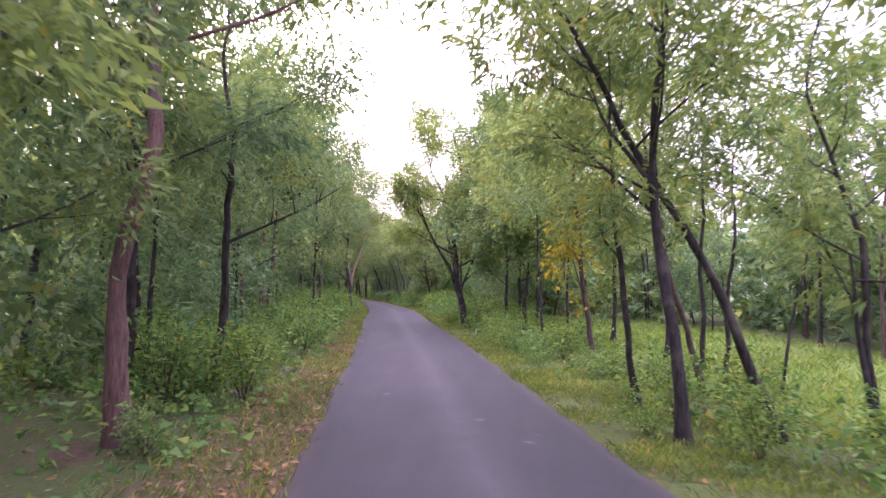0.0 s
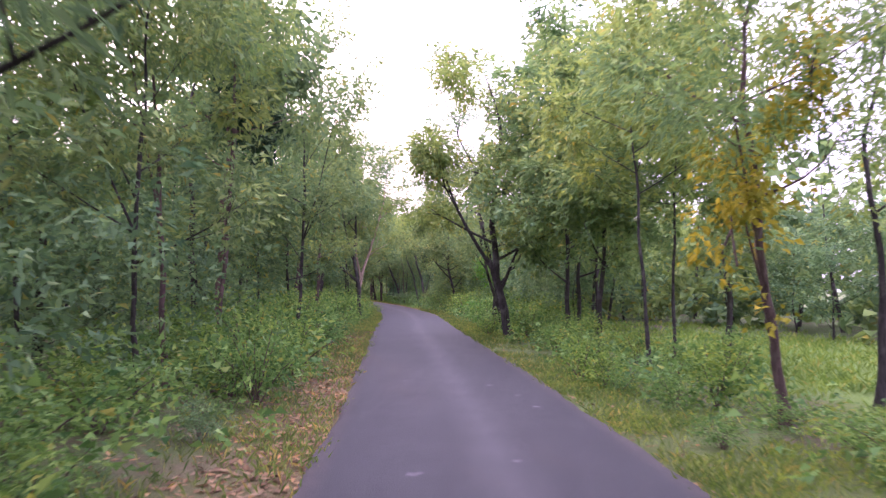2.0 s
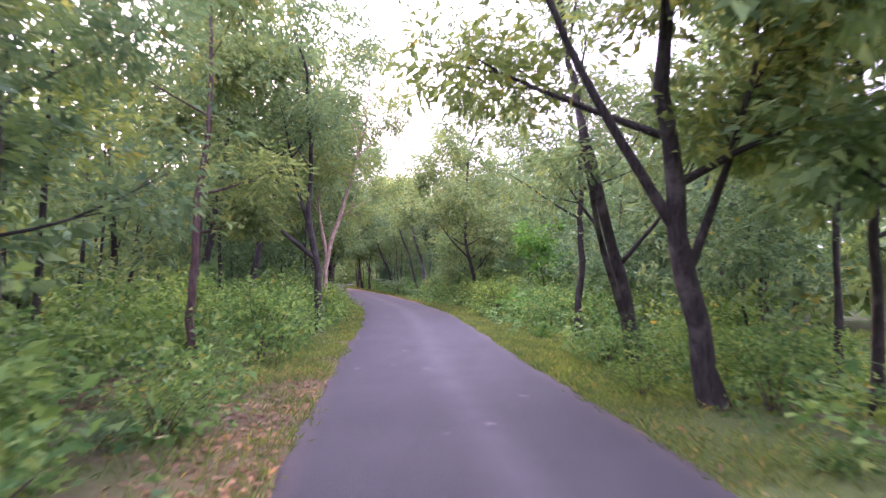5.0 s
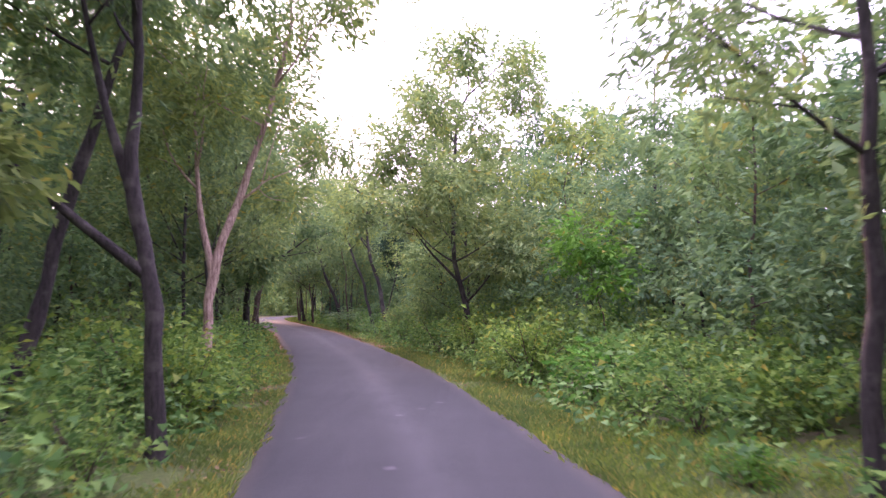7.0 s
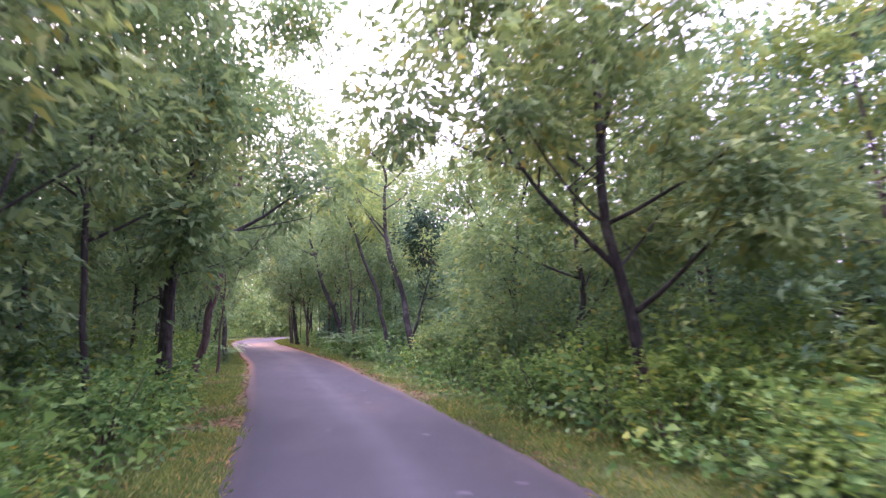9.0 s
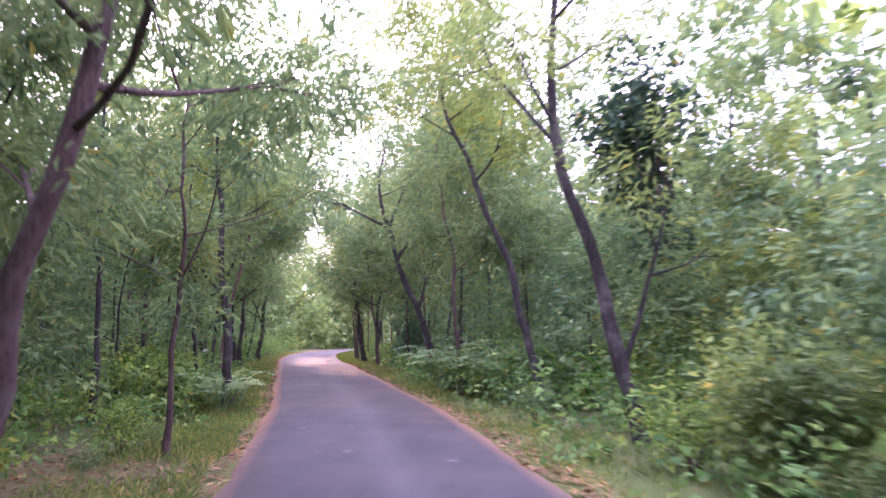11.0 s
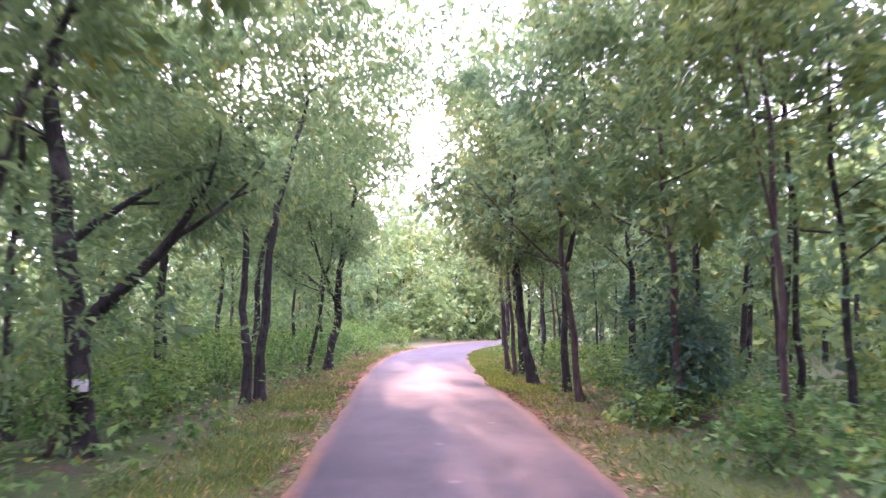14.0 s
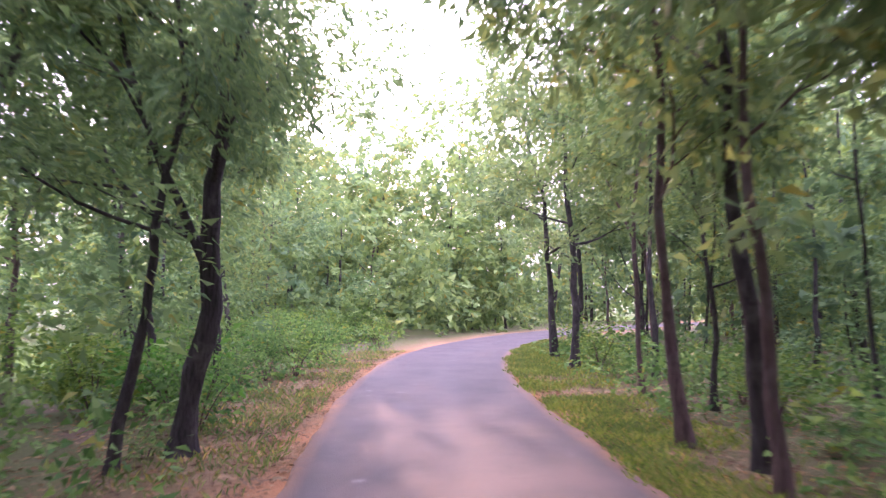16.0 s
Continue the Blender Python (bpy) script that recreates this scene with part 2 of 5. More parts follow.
# ---- the road's line ----
LINE = [(12.6, -34), (8.6, -14), (6.0, 0), (4.1, 9.4), (3.15, 14.8), (1.95, 21.8), (1.2, 25.6), (-0.2, 33.0), (-1.5, 39.4), (-2.5, 45.2),
        (-3.5, 50.6), (-4.86, 56.9), (-6.45, 62.7), (-8.6, 69.8), (-11.0, 77.8), (-14.2, 86.6), (-17.3, 95.3), (-20.0, 102.6),
        (-21.9, 108.6), (-23.4, 114.5), (-24.1, 121), (-23.0, 130), (-19.5, 138), (-13, 146), (-3, 152), (12, 157), (34, 160)]


def smooth_line(points, step=0.5):
    p = np.array(points, float)
    s = np.r_[0, np.cumsum(np.hypot(*np.diff(p, axis=0).T))]
    u = np.arange(0, s[-1], step)
    q = np.stack([np.interp(u, s, p[:, 0]), np.interp(u, s, p[:, 1])], 1)
    kernel = np.hanning(19)[1:-1]
    kernel /= kernel.sum()
    pad = len(kernel) // 2
    for k in range(2):
        first, last = q[0] - q[1], q[-1] - q[-2]
        ext = np.vstack([q[0] + first * np.arange(pad, 0, -1)[:, None], q, q[-1] + last * np.arange(1, pad + 1)[:, None]])
        q = np.stack([np.convolve(ext[:, i], kernel, "valid") for i in (0, 1)], 1)
    return q


MID = smooth_line(LINE)
WAY = np.gradient(MID, axis=0)
WAY /= np.hypot(*WAY.T)[:, None]
SIDE = np.stack([WAY[:, 1], -WAY[:, 0]], 1)      # to the right of the road
HALF = 1.70


def road_offset(x, y):
    """How far right of the road's middle each place lies (negative: left), and how far along (as the y of the line)."""
    x, y = np.atleast_1d(np.asarray(x, float)), np.atleast_1d(np.asarray(y, float))
    off, along = np.zeros(x.shape), np.zeros(x.shape)
    for a in range(0, len(x), 4000):
        dx = x[a:a + 4000, None] - MID[None, :, 0]
        dy = y[a:a + 4000, None] - MID[None, :, 1]
        k = (dx * dx + dy * dy).argmin(1)
        r = np.arange(len(k))
        near = np.hypot(dx[r, k], dy[r, k])
        sign = np.sign(dx[r, k] * SIDE[k, 0] + dy[r, k] * SIDE[k, 1])
        off[a:a + 4000], along[a:a + 4000] = near * sign, k * 0.5
    return off, along


def at_road(along, off):
    """The place off metres right of the road's middle, along metres from the line's start."""
    k = min(max(int(along / 0.5), 0), len(MID) - 1)
    return MID[k, 0] + SIDE[k, 0] * off, MID[k, 1] + SIDE[k, 1] * off


def step01(a, b, v):
    t = np.clip((v - a) / (b - a), 0, 1)
    return t * t * (3 - 2 * t)


def wave(x, y, size, seed=0.0):
    return (np.sin(x / size + 1.7 * seed + 1.3 * np.sin(y / size * 0.7 + seed)) + np.sin(y / size * 1.1 + 2.1 * seed + 1.1 * np.sin(x / size * 0.8))) / 2


def meadow_mask(x, y, off):
    """Open grass: right of the first stretch, and beyond the trees left of the last one."""
    right = step01(5.8, 7.5, off) * step01(18, 15, off) * step01(48, 40, y + 0.15 * x)
    left = step01(-8.5, -11.0, off) * step01(-24, -20, off) * step01(80, 90, y)
    return np.maximum(right, left)


def ground_z(x, y, off=None):
    x, y = np.asarray(x, float), np.asarray(y, float)
    if off is None:
        off = road_offset(x.ravel(), y.ravel())[0].reshape(x.shape)
    a = np.abs(off)
    z = -0.035 - 0.03 * step01(1.7, 2.6, a) + 0.07 * step01(2.4, 4.5, a) * wave(x, y, 1.3) + 0.12 * step01(4, 12, a) * wave(x, y, 4.1, 2)
    z = z - 0.30 * step01(3.0, 6.5, off) * step01(46, 38, y)
    return z - 0.05 * step01(1.9, 1.3, a)


def put(name, bm_or_mesh, material, parent=None, label=""):
    """Links a bmesh or mesh as one object, under parent where there is one."""
    if isinstance(bm_or_mesh, bmesh.types.BMesh):
        mesh = bpy.data.meshes.new(name)
        bm_or_mesh.to_mesh(mesh)
        bm_or_mesh.free()
    else:
        mesh = bm_or_mesh
    if material and not mesh.materials:
        mesh.materials.append(material)
    ob = new(name, mesh)
    if parent is not None:
        ob.parent = parent
    if label:
        ob["label"] = label
    return ob


def mesh_of(name, verts, faces, smooth=False):
    mesh = bpy.data.meshes.new(name)
    verts, faces = np.asarray(verts, np.float32), np.asarray(faces, np.int32)
    mesh.vertices.add(len(verts))
    mesh.vertices.foreach_set("co", verts.ravel())
    n = faces.shape[1]
    mesh.loops.add(faces.size)
    mesh.loops.foreach_set("vertex_index", faces.ravel())
    mesh.polygons.add(len(faces))
    mesh.polygons.foreach_set("loop_start", np.arange(0, faces.size, n, dtype=np.int32))
    mesh.polygons.foreach_set("use_smooth", np.full(len(faces), smooth))
    mesh.update(calc_edges=True)
    return mesh


def store(mesh, name, values):
    mesh.attributes.new(name, "FLOAT", "POINT").data.foreach_set("value", np.asarray(values, np.float32))


# ---- ground and road ----
def build_ground():
    xs = np.r_[-900, -500, -250, -140, np.arange(-90, -42, 4), np.arange(-42, 26, 0.75), np.arange(26, 80, 4), 140, 250, 500, 900]
    ys = np.r_[-600, -250, -120, np.arange(-60, -12, 4), np.arange(-12, 146, 0.75), np.arange(146, 210, 5), 300, 600, 1200]
    gx, gy = np.meshgrid(xs, ys)
    x, y = gx.ravel(), gy.ravel()
    off, along = road_offset(x, y)
    z = ground_z(x, y, off)
    nx, ny = len(xs), len(ys)
    i = np.arange(nx * ny).reshape(ny, nx)
    faces = np.stack([i[:-1, :-1], i[:-1, 1:], i[1:, 1:], i[1:, :-1]], -1).reshape(-1, 4)
    mesh = mesh_of("ground", np.stack([x, y, z], 1), faces, True)
    a = np.abs(off)
    litter = step01(3.6, 2.0, a) * (0.62 - 0.58 * (off > 0) * (y < 92)) + 0.2 * step01(3, 6, a) * step01(11, 7, a)
    litter = np.clip(litter - 0.45 * step01(60, 66, y) * step01(99, 93, y) * (off < 0) + 0.5 * step01(95, 101, y) * step01(5.5, 2.5, a), 0, 1)
    litter = litter * np.where(off < 0, 1 - 0.75 * step01(38, 42, y) * step01(64, 60, y), 1.0)
    litter = np.maximum(litter, 0.75 * step01(60, 63, y) * step01(75, 71, y) * step01(-2.2, -2.7, off) * step01(-6.5, -5.0, off))
    store(mesh, "litter", litter)
    store(mesh, "dust", np.maximum(step01(1.98, 1.68, a) * (0.05 + 0.95 * step01(56, 72, y)), 0.12 * step01(96, 102, y) * step01(4.6, 2.0, a) * (off < 0)))
    store(mesh, "verge", step01(4.5, 2.6, a) * np.where(off > 0, step01(100, 90, y), np.maximum(step01(60, 66, y) * step01(100, 95, y), 0.8 * step01(38, 42, y) * step01(64, 60, y))))
    store(mesh, "meadow", meadow_mask(x, y, off))
    tagged(put("ground", mesh, SOIL), "forest floor of brown earth, fallen leaves and low green growth", "ground", kind="structure")


def build_road():
    lats = np.array([-1.0, -0.96, -0.8, -0.5, -0.2, 0.1, 0.4, 0.7, 0.9, 0.97, 1.0])
    n, m = len(MID), len(lats)
    s = np.arange(n) * 0.5
    left = HALF + 0.022 * np.sin(s * 1.9) + 0.03 * np.sin(s * 0.73 + 1) + 0.02 * np.sin(s * 4.1 + 2)
    right = HALF + 0.022 * np.sin(s * 1.7 + 3) + 0.03 * np.sin(s * 0.61 + 2) + 0.02 * np.sin(s * 4.7)
    verts, offs, dust = [], [], []
    for k in range(n):
        for c in lats:
            o = c * (right[k] if c > 0 else left[k])
            x, y = MID[k] + SIDE[k] * o
            z = 0.012 * (1 - c * c) + 0.004 * math.sin(x * 3 + y) - (0.055 if abs(c) > 0.99 else 0.0)
            verts.append((x, y, z))
            offs.append(o)
            dust.append(float(step01(58, 80, y) * 0.75 + step01(84, 96, y) * 0.25))
    i = np.arange(n * m).reshape(n, m)
    faces = np.stack([i[:-1, :-1], i[:-1, 1:], i[1:, 1:], i[1:, :-1]], -1).reshape(-1, 4)
    mesh = mesh_of("road", verts, faces, True)
    store(mesh, "off", offs)
    store(mesh, "dust", dust)
    tagged(put("road", mesh, ASPHALT), "narrow worn grey asphalt forest road with broken edges", "road", kind="structure")


build_ground()
build_road()


# ---- plant geometry ----
def tube(points, radii, sides):
    """A tapered tube along points: verts and quads."""
    p, r = np.asarray(points, float), np.asarray(radii, float)
    t = np.gradient(p, axis=0)
    t /= np.linalg.norm(t, axis=1)[:, None] + 1e-9
    ref = np.where(np.abs(t[:, 2:3]) > 0.9, np.array([[1.0, 0, 0]]), np.array([[0, 0, 1.0]]))
    u = np.cross(t, ref)
    for k in range(1, len(u)):
        u[k] = u[k - 1] - t[k] * (u[k - 1] @ t[k])
    u /= np.linalg.norm(u, axis=1)[:, None] + 1e-9
    v = np.cross(t, u)
    a = np.arange(sides) / sides * 2 * np.pi
    ring = np.cos(a)[None, :, None] * u[:, None] + np.sin(a)[None, :, None] * v[:, None]
    verts = (p[:, None] + ring * r[:, None, None]).reshape(-1, 3)
    i = np.arange(len(p) * sides).reshape(len(p), sides)
    j = np.roll(i, -1, 1)
    return verts, np.stack([i[:-1], j[:-1], j[1:], i[1:]], -1).reshape(-1, 4)


def joined(parts):
    verts, faces, n = [], [], 0
    for v, f in parts:
        verts.append(v)
        faces.append(f + n)
        n += len(v)
    return np.concatenate(verts), np.concatenate(faces)


def curve_through(points, n, rng, wobble=0.0):
    """n places along a bend through points, each leg eased, with a little wander."""
    p = np.asarray(points, float)
    s = np.r_[0, np.cumsum(np.linalg.norm(np.diff(p, axis=0), axis=1))]
    u = np.linspace(0, s[-1], n)
    q = np.stack([np.interp(u, s, p[:, i]) for i in range(3)], 1)
    for k in range(3):
        q[1:-1] = (q[:-2] + 2 * q[1:-1] + q[2:]) / 4
    if wobble:
        w = np.cumsum(rng.normal(0, wobble, (n, 3)), 0) * np.linspace(0, 1, n)[:, None]
        w[:, 2] = 0
        q = q + w
    return q


def leaves(centres, spread, count, length, width, rng, droop=0.5, flat=0.75):
    """count folded pointed leaves (two triangles each) in sprays round the centres."""
    centres, spread = np.asarray(centres, float), np.asarray(spread, float)
    weight = spread ** 1.6
    k = rng.choice(len(centres), count, p=weight / weight.sum())
    # leaves sit on short sprays: several share one twig's place
    twigs = rng.normal(0, 1, (max(count // 7, 1), 3))
    twigs = np.clip(twigs, -1.5, 1.5)
    twig = rng.integers(0, len(twigs), count)
    k = k[twig]
    base = centres[k] + twigs[twig] * spread[k, None] * np.array([0.80, 0.80, 0.80 * flat]) + rng.normal(0, 0.09, (count, 3))
    out = twigs[twig] + rng.normal(0, 0.9, (count, 3))
    out[:, 2] = out[:, 2] * 0.6 - droop
    out /= np.linalg.norm(out, axis=1)[:, None] + 1e-9
    side = np.cross(out, rng.normal(0, 1, (count, 3)) + np.array([0, 0, 1.2]))
    side /= np.linalg.norm(side, axis=1)[:, None] + 1e-9
    up = np.cross(side, out)
    size = rng.uniform(0.65, 1.3, count)[:, None]
    L, W = length * size, width * size
    mid = base + out * L * 0.45
    verts = np.stack([base, mid + side * W * 0.5 + up * W * 0.18, base + out * L - up * L * 0.12, mid - side * W * 0.5 + up * W * 0.18], 1).reshape(-1, 3)
    i = np.arange(count) * 4
    faces = np.stack([np.stack([i, i + 1, i + 2], 1), np.stack([i, i + 2, i + 3], 1)], 1).reshape(-1, 3)
    return verts, faces


def flakes(centres, spread, count, length, width, rng):
    """Coarse single-triangle leaves, for foliage too far in to tell leaf from leaf."""
    v, f = leaves(centres, spread, count, length, width, rng, 0.4, 0.9)
    v = v.reshape(-1, 4, 3)
    v = np.stack([v[:, 0], v[:, 1] + (v[:, 1] - v[:, 3]) * 0.5, v[:, 2]], 1).reshape(-1, 3)
    return v, np.arange(count * 3).reshape(-1, 3)


def limb_tubes(start, way, length, radius, rng, twigs=3, sides=5):
    """A rising limb with side twigs: tubes, and the places and sizes of its leaf sprays."""
    end = start + way * length
    bend = start + way * length * 0.5 + np.array([0, 0, -0.08 * length]) + rng.normal(0, 0.06 * length, 3)
    line = curve_through([start, bend, end], 6, rng, 0.02 * length)
    tubes = [tube(line, np.linspace(radius, radius * 0.25, 6), sides)]
    places, sizes = [line[-1], line[4]], [0.30 + 0.10 * length, 0.26 + 0.08 * length]
    for k in range(twigs):
        a = line[2 + k % 4]
        w = way + rng.normal(0, 0.55, 3)
        w[2] = abs(w[2]) * 0.6 + 0.1
        w /= np.linalg.norm(w)
        b = a + w * length * rng.uniform(0.3, 0.55)
        tl = curve_through([a, (a + b) / 2 + rng.normal(0, 0.05, 3), b], 4, rng)
        tubes.append(tube(tl, np.linspace(radius * 0.4, radius * 0.1, 4), sides - 1))
        places += [b, (a + b) / 2]
        sizes += [0.24 + 0.08 * length, 0.2 + 0.06 * length]
    return tubes, places, sizes


def build_tree(name, base, height, girth, bends=(), forks=(), bare=0.4, reach=1.8, count=3000, leaf=(0.2, 0.055), mats=(BARK, LEAF_MID), seed=1,
               aim=0.0, limbs=5, keep_clear=False, droop=0.5, coarse=False):
    """A tree: an empty at its foot over a trunk, its limbs and its crown. bends: (aside, up) along the trunk; forks: (up, aside at the end,
    up at the end, thickness) for stout second stems; aim: the way that aside points, in degrees; bare: the share of the height without limbs."""
    rng = np.random.default_rng(seed)
    ax = np.array([math.cos(radians(aim)), math.sin(radians(aim)), 0])
    ay = np.array([-ax[1], ax[0], 0])
    root = new(name)
    root.location = (*base, float(ground_z(np.array([base[0]]), np.array([base[1]]))[0]) - 0.02)
    line = [np.array([0, 0, -0.12])] + [ax * a + np.array([0, 0, z]) + ay * rng.normal(0, 0.03) * z for a, z in bends]
    top = line[-1]
    if top[2] < height * 0.82:
        lean = (line[-1] - line[-2]) / max(line[-1][2] - line[-2][2], 0.3) if len(line) > 1 else np.zeros(3)
        for f in (0.55, 1.0):
            z = top[2] + (height * 0.86 - top[2]) * f
            line.append(top + lean * (z - top[2]) * 0.55 + np.array([*rng.normal(0, 0.05 * height * f, 2), z - top[2] - lean[2] * (z - top[2]) * 0.55]))
    n, sides = (18, 7) if coarse else (26, 10)
    stem = curve_through(line, n, rng, 0.004 * height)
    share = np.linspace(0, 1, n)
    for axis in (0, 1):          # slow sway and small kinks
        stem[:, axis] += np.sin(stem[:, 2] / rng.uniform(0.28, 0.5) + rng.uniform(0, 6)) * 0.028 * np.minimum(share * 6, 1) * (0.6 + 2 * girth) + rng.normal(0, 0.010, n)
    r0 = girth * 0.44
    radii = r0 * (1.0 - 0.86 * share ** 0.85)
    radii[0] *= 1.55
    radii[1] *= 1.12
    radii *= 1 + rng.normal(0, 0.06, n)
    v, f = tube(stem, radii, sides)
    v += rng.normal(0, 0.05, v.shape) * np.repeat(radii, sides)[:, None]
    trunk = put("trunk", mesh_of("trunk", v, f, True), mats[0], root)
    places, sizes = [stem[-1], stem[-3], stem[-6]], [0.6, 0.55, 0.45]

    def grow(tubes, part_name="limb"):
        v, f = joined(tubes)
        put(part_name, mesh_of(part_name, v, f, True), mats[0], root)

    for z0, aside, z1, thick in forks:
        k = int(np.argmin(np.abs(stem[:, 2] - z0)))
        a = stem[k]
        b = ax * aside + ay * rng.normal(0, 0.12) * (z1 - z0) + np.array([0, 0, z1])
        c = a * 0.45 + b * 0.55 + ax * (aside - a @ ax) * 0.14
        fl = curve_through([a, c, b], 8, rng, 0.03)
        rr = radii[k] * thick
        tubes = [tube(fl, np.linspace(rr, rr * 0.35, 8), 7)]
        for q in range(3):
            w = (b - a) / np.linalg.norm(b - a) + rng.normal(0, 0.5, 3)
            w[2] = abs(w[2])
            t2, p2, s2 = limb_tubes(fl[4 + q], w / np.linalg.norm(w), reach * rng.uniform(0.5, 0.8), rr * 0.4, rng, 2)
            tubes += t2
            places += p2
            sizes += s2
        grow(tubes)
    lo = bare * height
    for k in range(limbs):
        z = lo + (stem[-1][2] - lo) * (k + rng.uniform(0.1, 0.9)) / max(limbs, 1)
        i = int(np.argmin(np.abs(stem[:, 2] - z)))
        turn = k * 2.4 + rng.uniform(-0.5, 0.5) + seed
        rise = rng.uniform(0.35, 0.9)
        w = np.array([math.cos(turn), math.sin(turn), rise])
        ln = reach * rng.uniform(0.65, 1.1) * (1.05 - 0.45 * (z - lo) / max(height - lo, 0.1))
        t2, p2, s2 = limb_tubes(stem[i], w / np.linalg.norm(w), ln, max(radii[i] * 0.5, 0.012), rng, 3, 4 if coarse else 5)
        grow(t2)
        places += p2
        sizes += s2
    for k in range(6, n - 1):
        if stem[k][2] > lo * 0.9 and k % 3 == 0:
            places.append(stem[k] + rng.normal(0, 0.2, 3))
            sizes.append(0.38)
    places, sizes = np.array(places), np.array(sizes)
    world_at = places + np.array(root.location)
    if keep_clear:
        off = np.abs(road_offset(world_at[:, 0], world_at[:, 1])[0])
        good = (off - sizes > 1.6) | (world_at[:, 2] - sizes > 3.1)
        if good.sum() > 2:
            places, sizes = places[good], sizes[good]
    v, f = flakes(places, sizes, count, leaf[0], leaf[1], rng) if coarse else leaves(places, sizes, count, leaf[0], leaf[1], rng, droop)
    put("crown", mesh_of("crown", v, f), mats[1], root)
    return root


def build_frond_shrub(name, height, fronds, mat, seed):
    """A shrub of arching feathered fronds, each a stalk with pairs of narrow leaflets."""
    rng = np.random.default_rng(seed)
    root = new(name)
    for k in range(fronds):
        turn, reach_out = k / fronds * 12.566 + rng.uniform(-0.3, 0.3), height * rng.uniform(0.35, 0.95)
        out = np.array([math.cos(turn), math.sin(turn), 0.0])
        top = height * rng.uniform(0.55, 1.0)
        line = curve_through([np.array([0, 0, -0.05]) + out * 0.05, out * reach_out * 0.35 + np.array([0, 0, top * 0.75]), out * reach_out * 0.75 + np.array([0, 0, top]),
                              out * reach_out * 1.15 + np.array([0, 0, top * 0.9])], 14, rng, 0.008)
        v, f = tube(line, np.linspace(0.011, 0.003, 14), 4)
        verts, faces = list(v), [t for q in f for t in ((q[0], q[1], q[2]), (q[0], q[2], q[3]))]
        across = np.array([-out[1], out[0], 0.0])
        for j in range(4, 14):
            way = line[min(j + 1, 13)] - line[j - 1]
            way /= np.linalg.norm(way) + 1e-9
            size = 0.16 * (1.0 - 0.055 * abs(j - 8)) * rng.uniform(0.85, 1.15) * height
            for q in (-1, 1, -1, 1):
                w = across * q * rng.uniform(0.8, 1.0) + way * rng.uniform(0.2, 0.75) - np.array([0, 0, rng.uniform(0.0, 0.35)])
                w /= np.linalg.norm(w)
                n = len(verts)
                a = line[j] + way * rng.uniform(-0.03, 0.03)
                side = np.cross(w, np.array([0, 0, 1.0]))
                side = side / (np.linalg.norm(side) + 1e-9) * size * 0.2
                verts += [a, a + w * size * 0.5 + side, a + w * size, a + w * size * 0.5 - side]
                faces += [(n, n + 1, n + 2), (n, n + 2, n + 3)]
        put("frond", mesh_of("frond", verts, faces), mat, root)
    return root


def build_shrub(name, height, spread, count, leaf, mat, seed, stems=6):
    rng = np.random.default_rng(seed)
    root = new(name)
    tubes, places, sizes = [], [], []
    for k in range(stems):
        turn = k / stems * 6.28 + rng.uniform(-0.4, 0.4)
        tip = np.array([math.cos(turn) * spread * rng.uniform(0.25, 0.95), math.sin(turn) * spread * rng.uniform(0.25, 0.95), height * rng.uniform(0.55, 1.0)])
        line = curve_through([np.array([0, 0, -0.05]), tip * np.array([0.35, 0.35, 0.6]), tip], 5, rng, 0.02)
        tubes.append(tube(line, np.linspace(0.013, 0.004, 5), 4))
        places += [line[2], line[3], line[4]]
        sizes += [0.20 + 0.16 * spread, 0.18 + 0.16 * spread, 0.12 + 0.12 * spread]
    for v, f in tubes:
        put("stem", mesh_of("stem", v, f, True), BARK_BROWN, root)
    v, f = leaves(places, sizes, count, leaf[0], leaf[1], rng, 0.05, 0.8)
    v[:, 2] = np.maximum(v[:, 2], 0.02)
    put("foliage", mesh_of("foliage", v, f), mat, root)
    return root


# ---- single trees that stand out along the road ----
TREE_SPOTS = []


def roadside_tree(label, base, height, girth, bends, name="tree", group="roadside trees", **more):
    TREE_SPOTS.append(base)
    if more["bare"] < 0.4:
        more["bare"] *= 0.74
    ob = build_tree(name, base, height, girth, bends, keep_clear=True, seed=len(TREE_SPOTS) * 7 + 3, **more)
    return tagged(ob, label, "tree", group)


DARK, BROWN = (BARK, LEAF_MID), (BARK_BROWN, LEAF_MID)
DARK_Y, BROWN_Y = (BARK, LEAF_YELLOW), (BARK_BROWN, LEAF_YELLOW)
DARK_D = (BARK, LEAF_DEEP)
FINE = (0.17, 0.045)

# first stretch, left
roadside_tree("leaning tree with bare reddish-brown trunk at the verge", (0.01, 10.98), 9.5, 0.33, [(-0.06, 1.05), (0.0, 2.1), (0.08, 2.55), (0.28, 2.92), (0.28, 3.45), (0.32, 4.22), (0.4, 5.6)],
              mats=(BARK_RED, LEAF_MID), aim=34.6, bare=0.4, reach=2.9, count=7000, leaf=FINE, limbs=9)
roadside_tree("nearly black trunk standing close behind a leaning tree", (-1.06, 12.9), 9, 0.2, [(0.06, 1.2), (0.16, 2.6), (0.2, 4.2)], mats=DARK, aim=5.5, bare=0.36, reach=2.2, count=5000, leaf=FINE, limbs=7)
roadside_tree("thin dark stem beside a nearly black trunk", (-1.2, 13.7), 8, 0.11, [(0.1, 1.4), (0.15, 3.0)], mats=DARK, aim=5.5, bare=0.36, reach=1.6, count=3000, leaf=FINE, limbs=5)
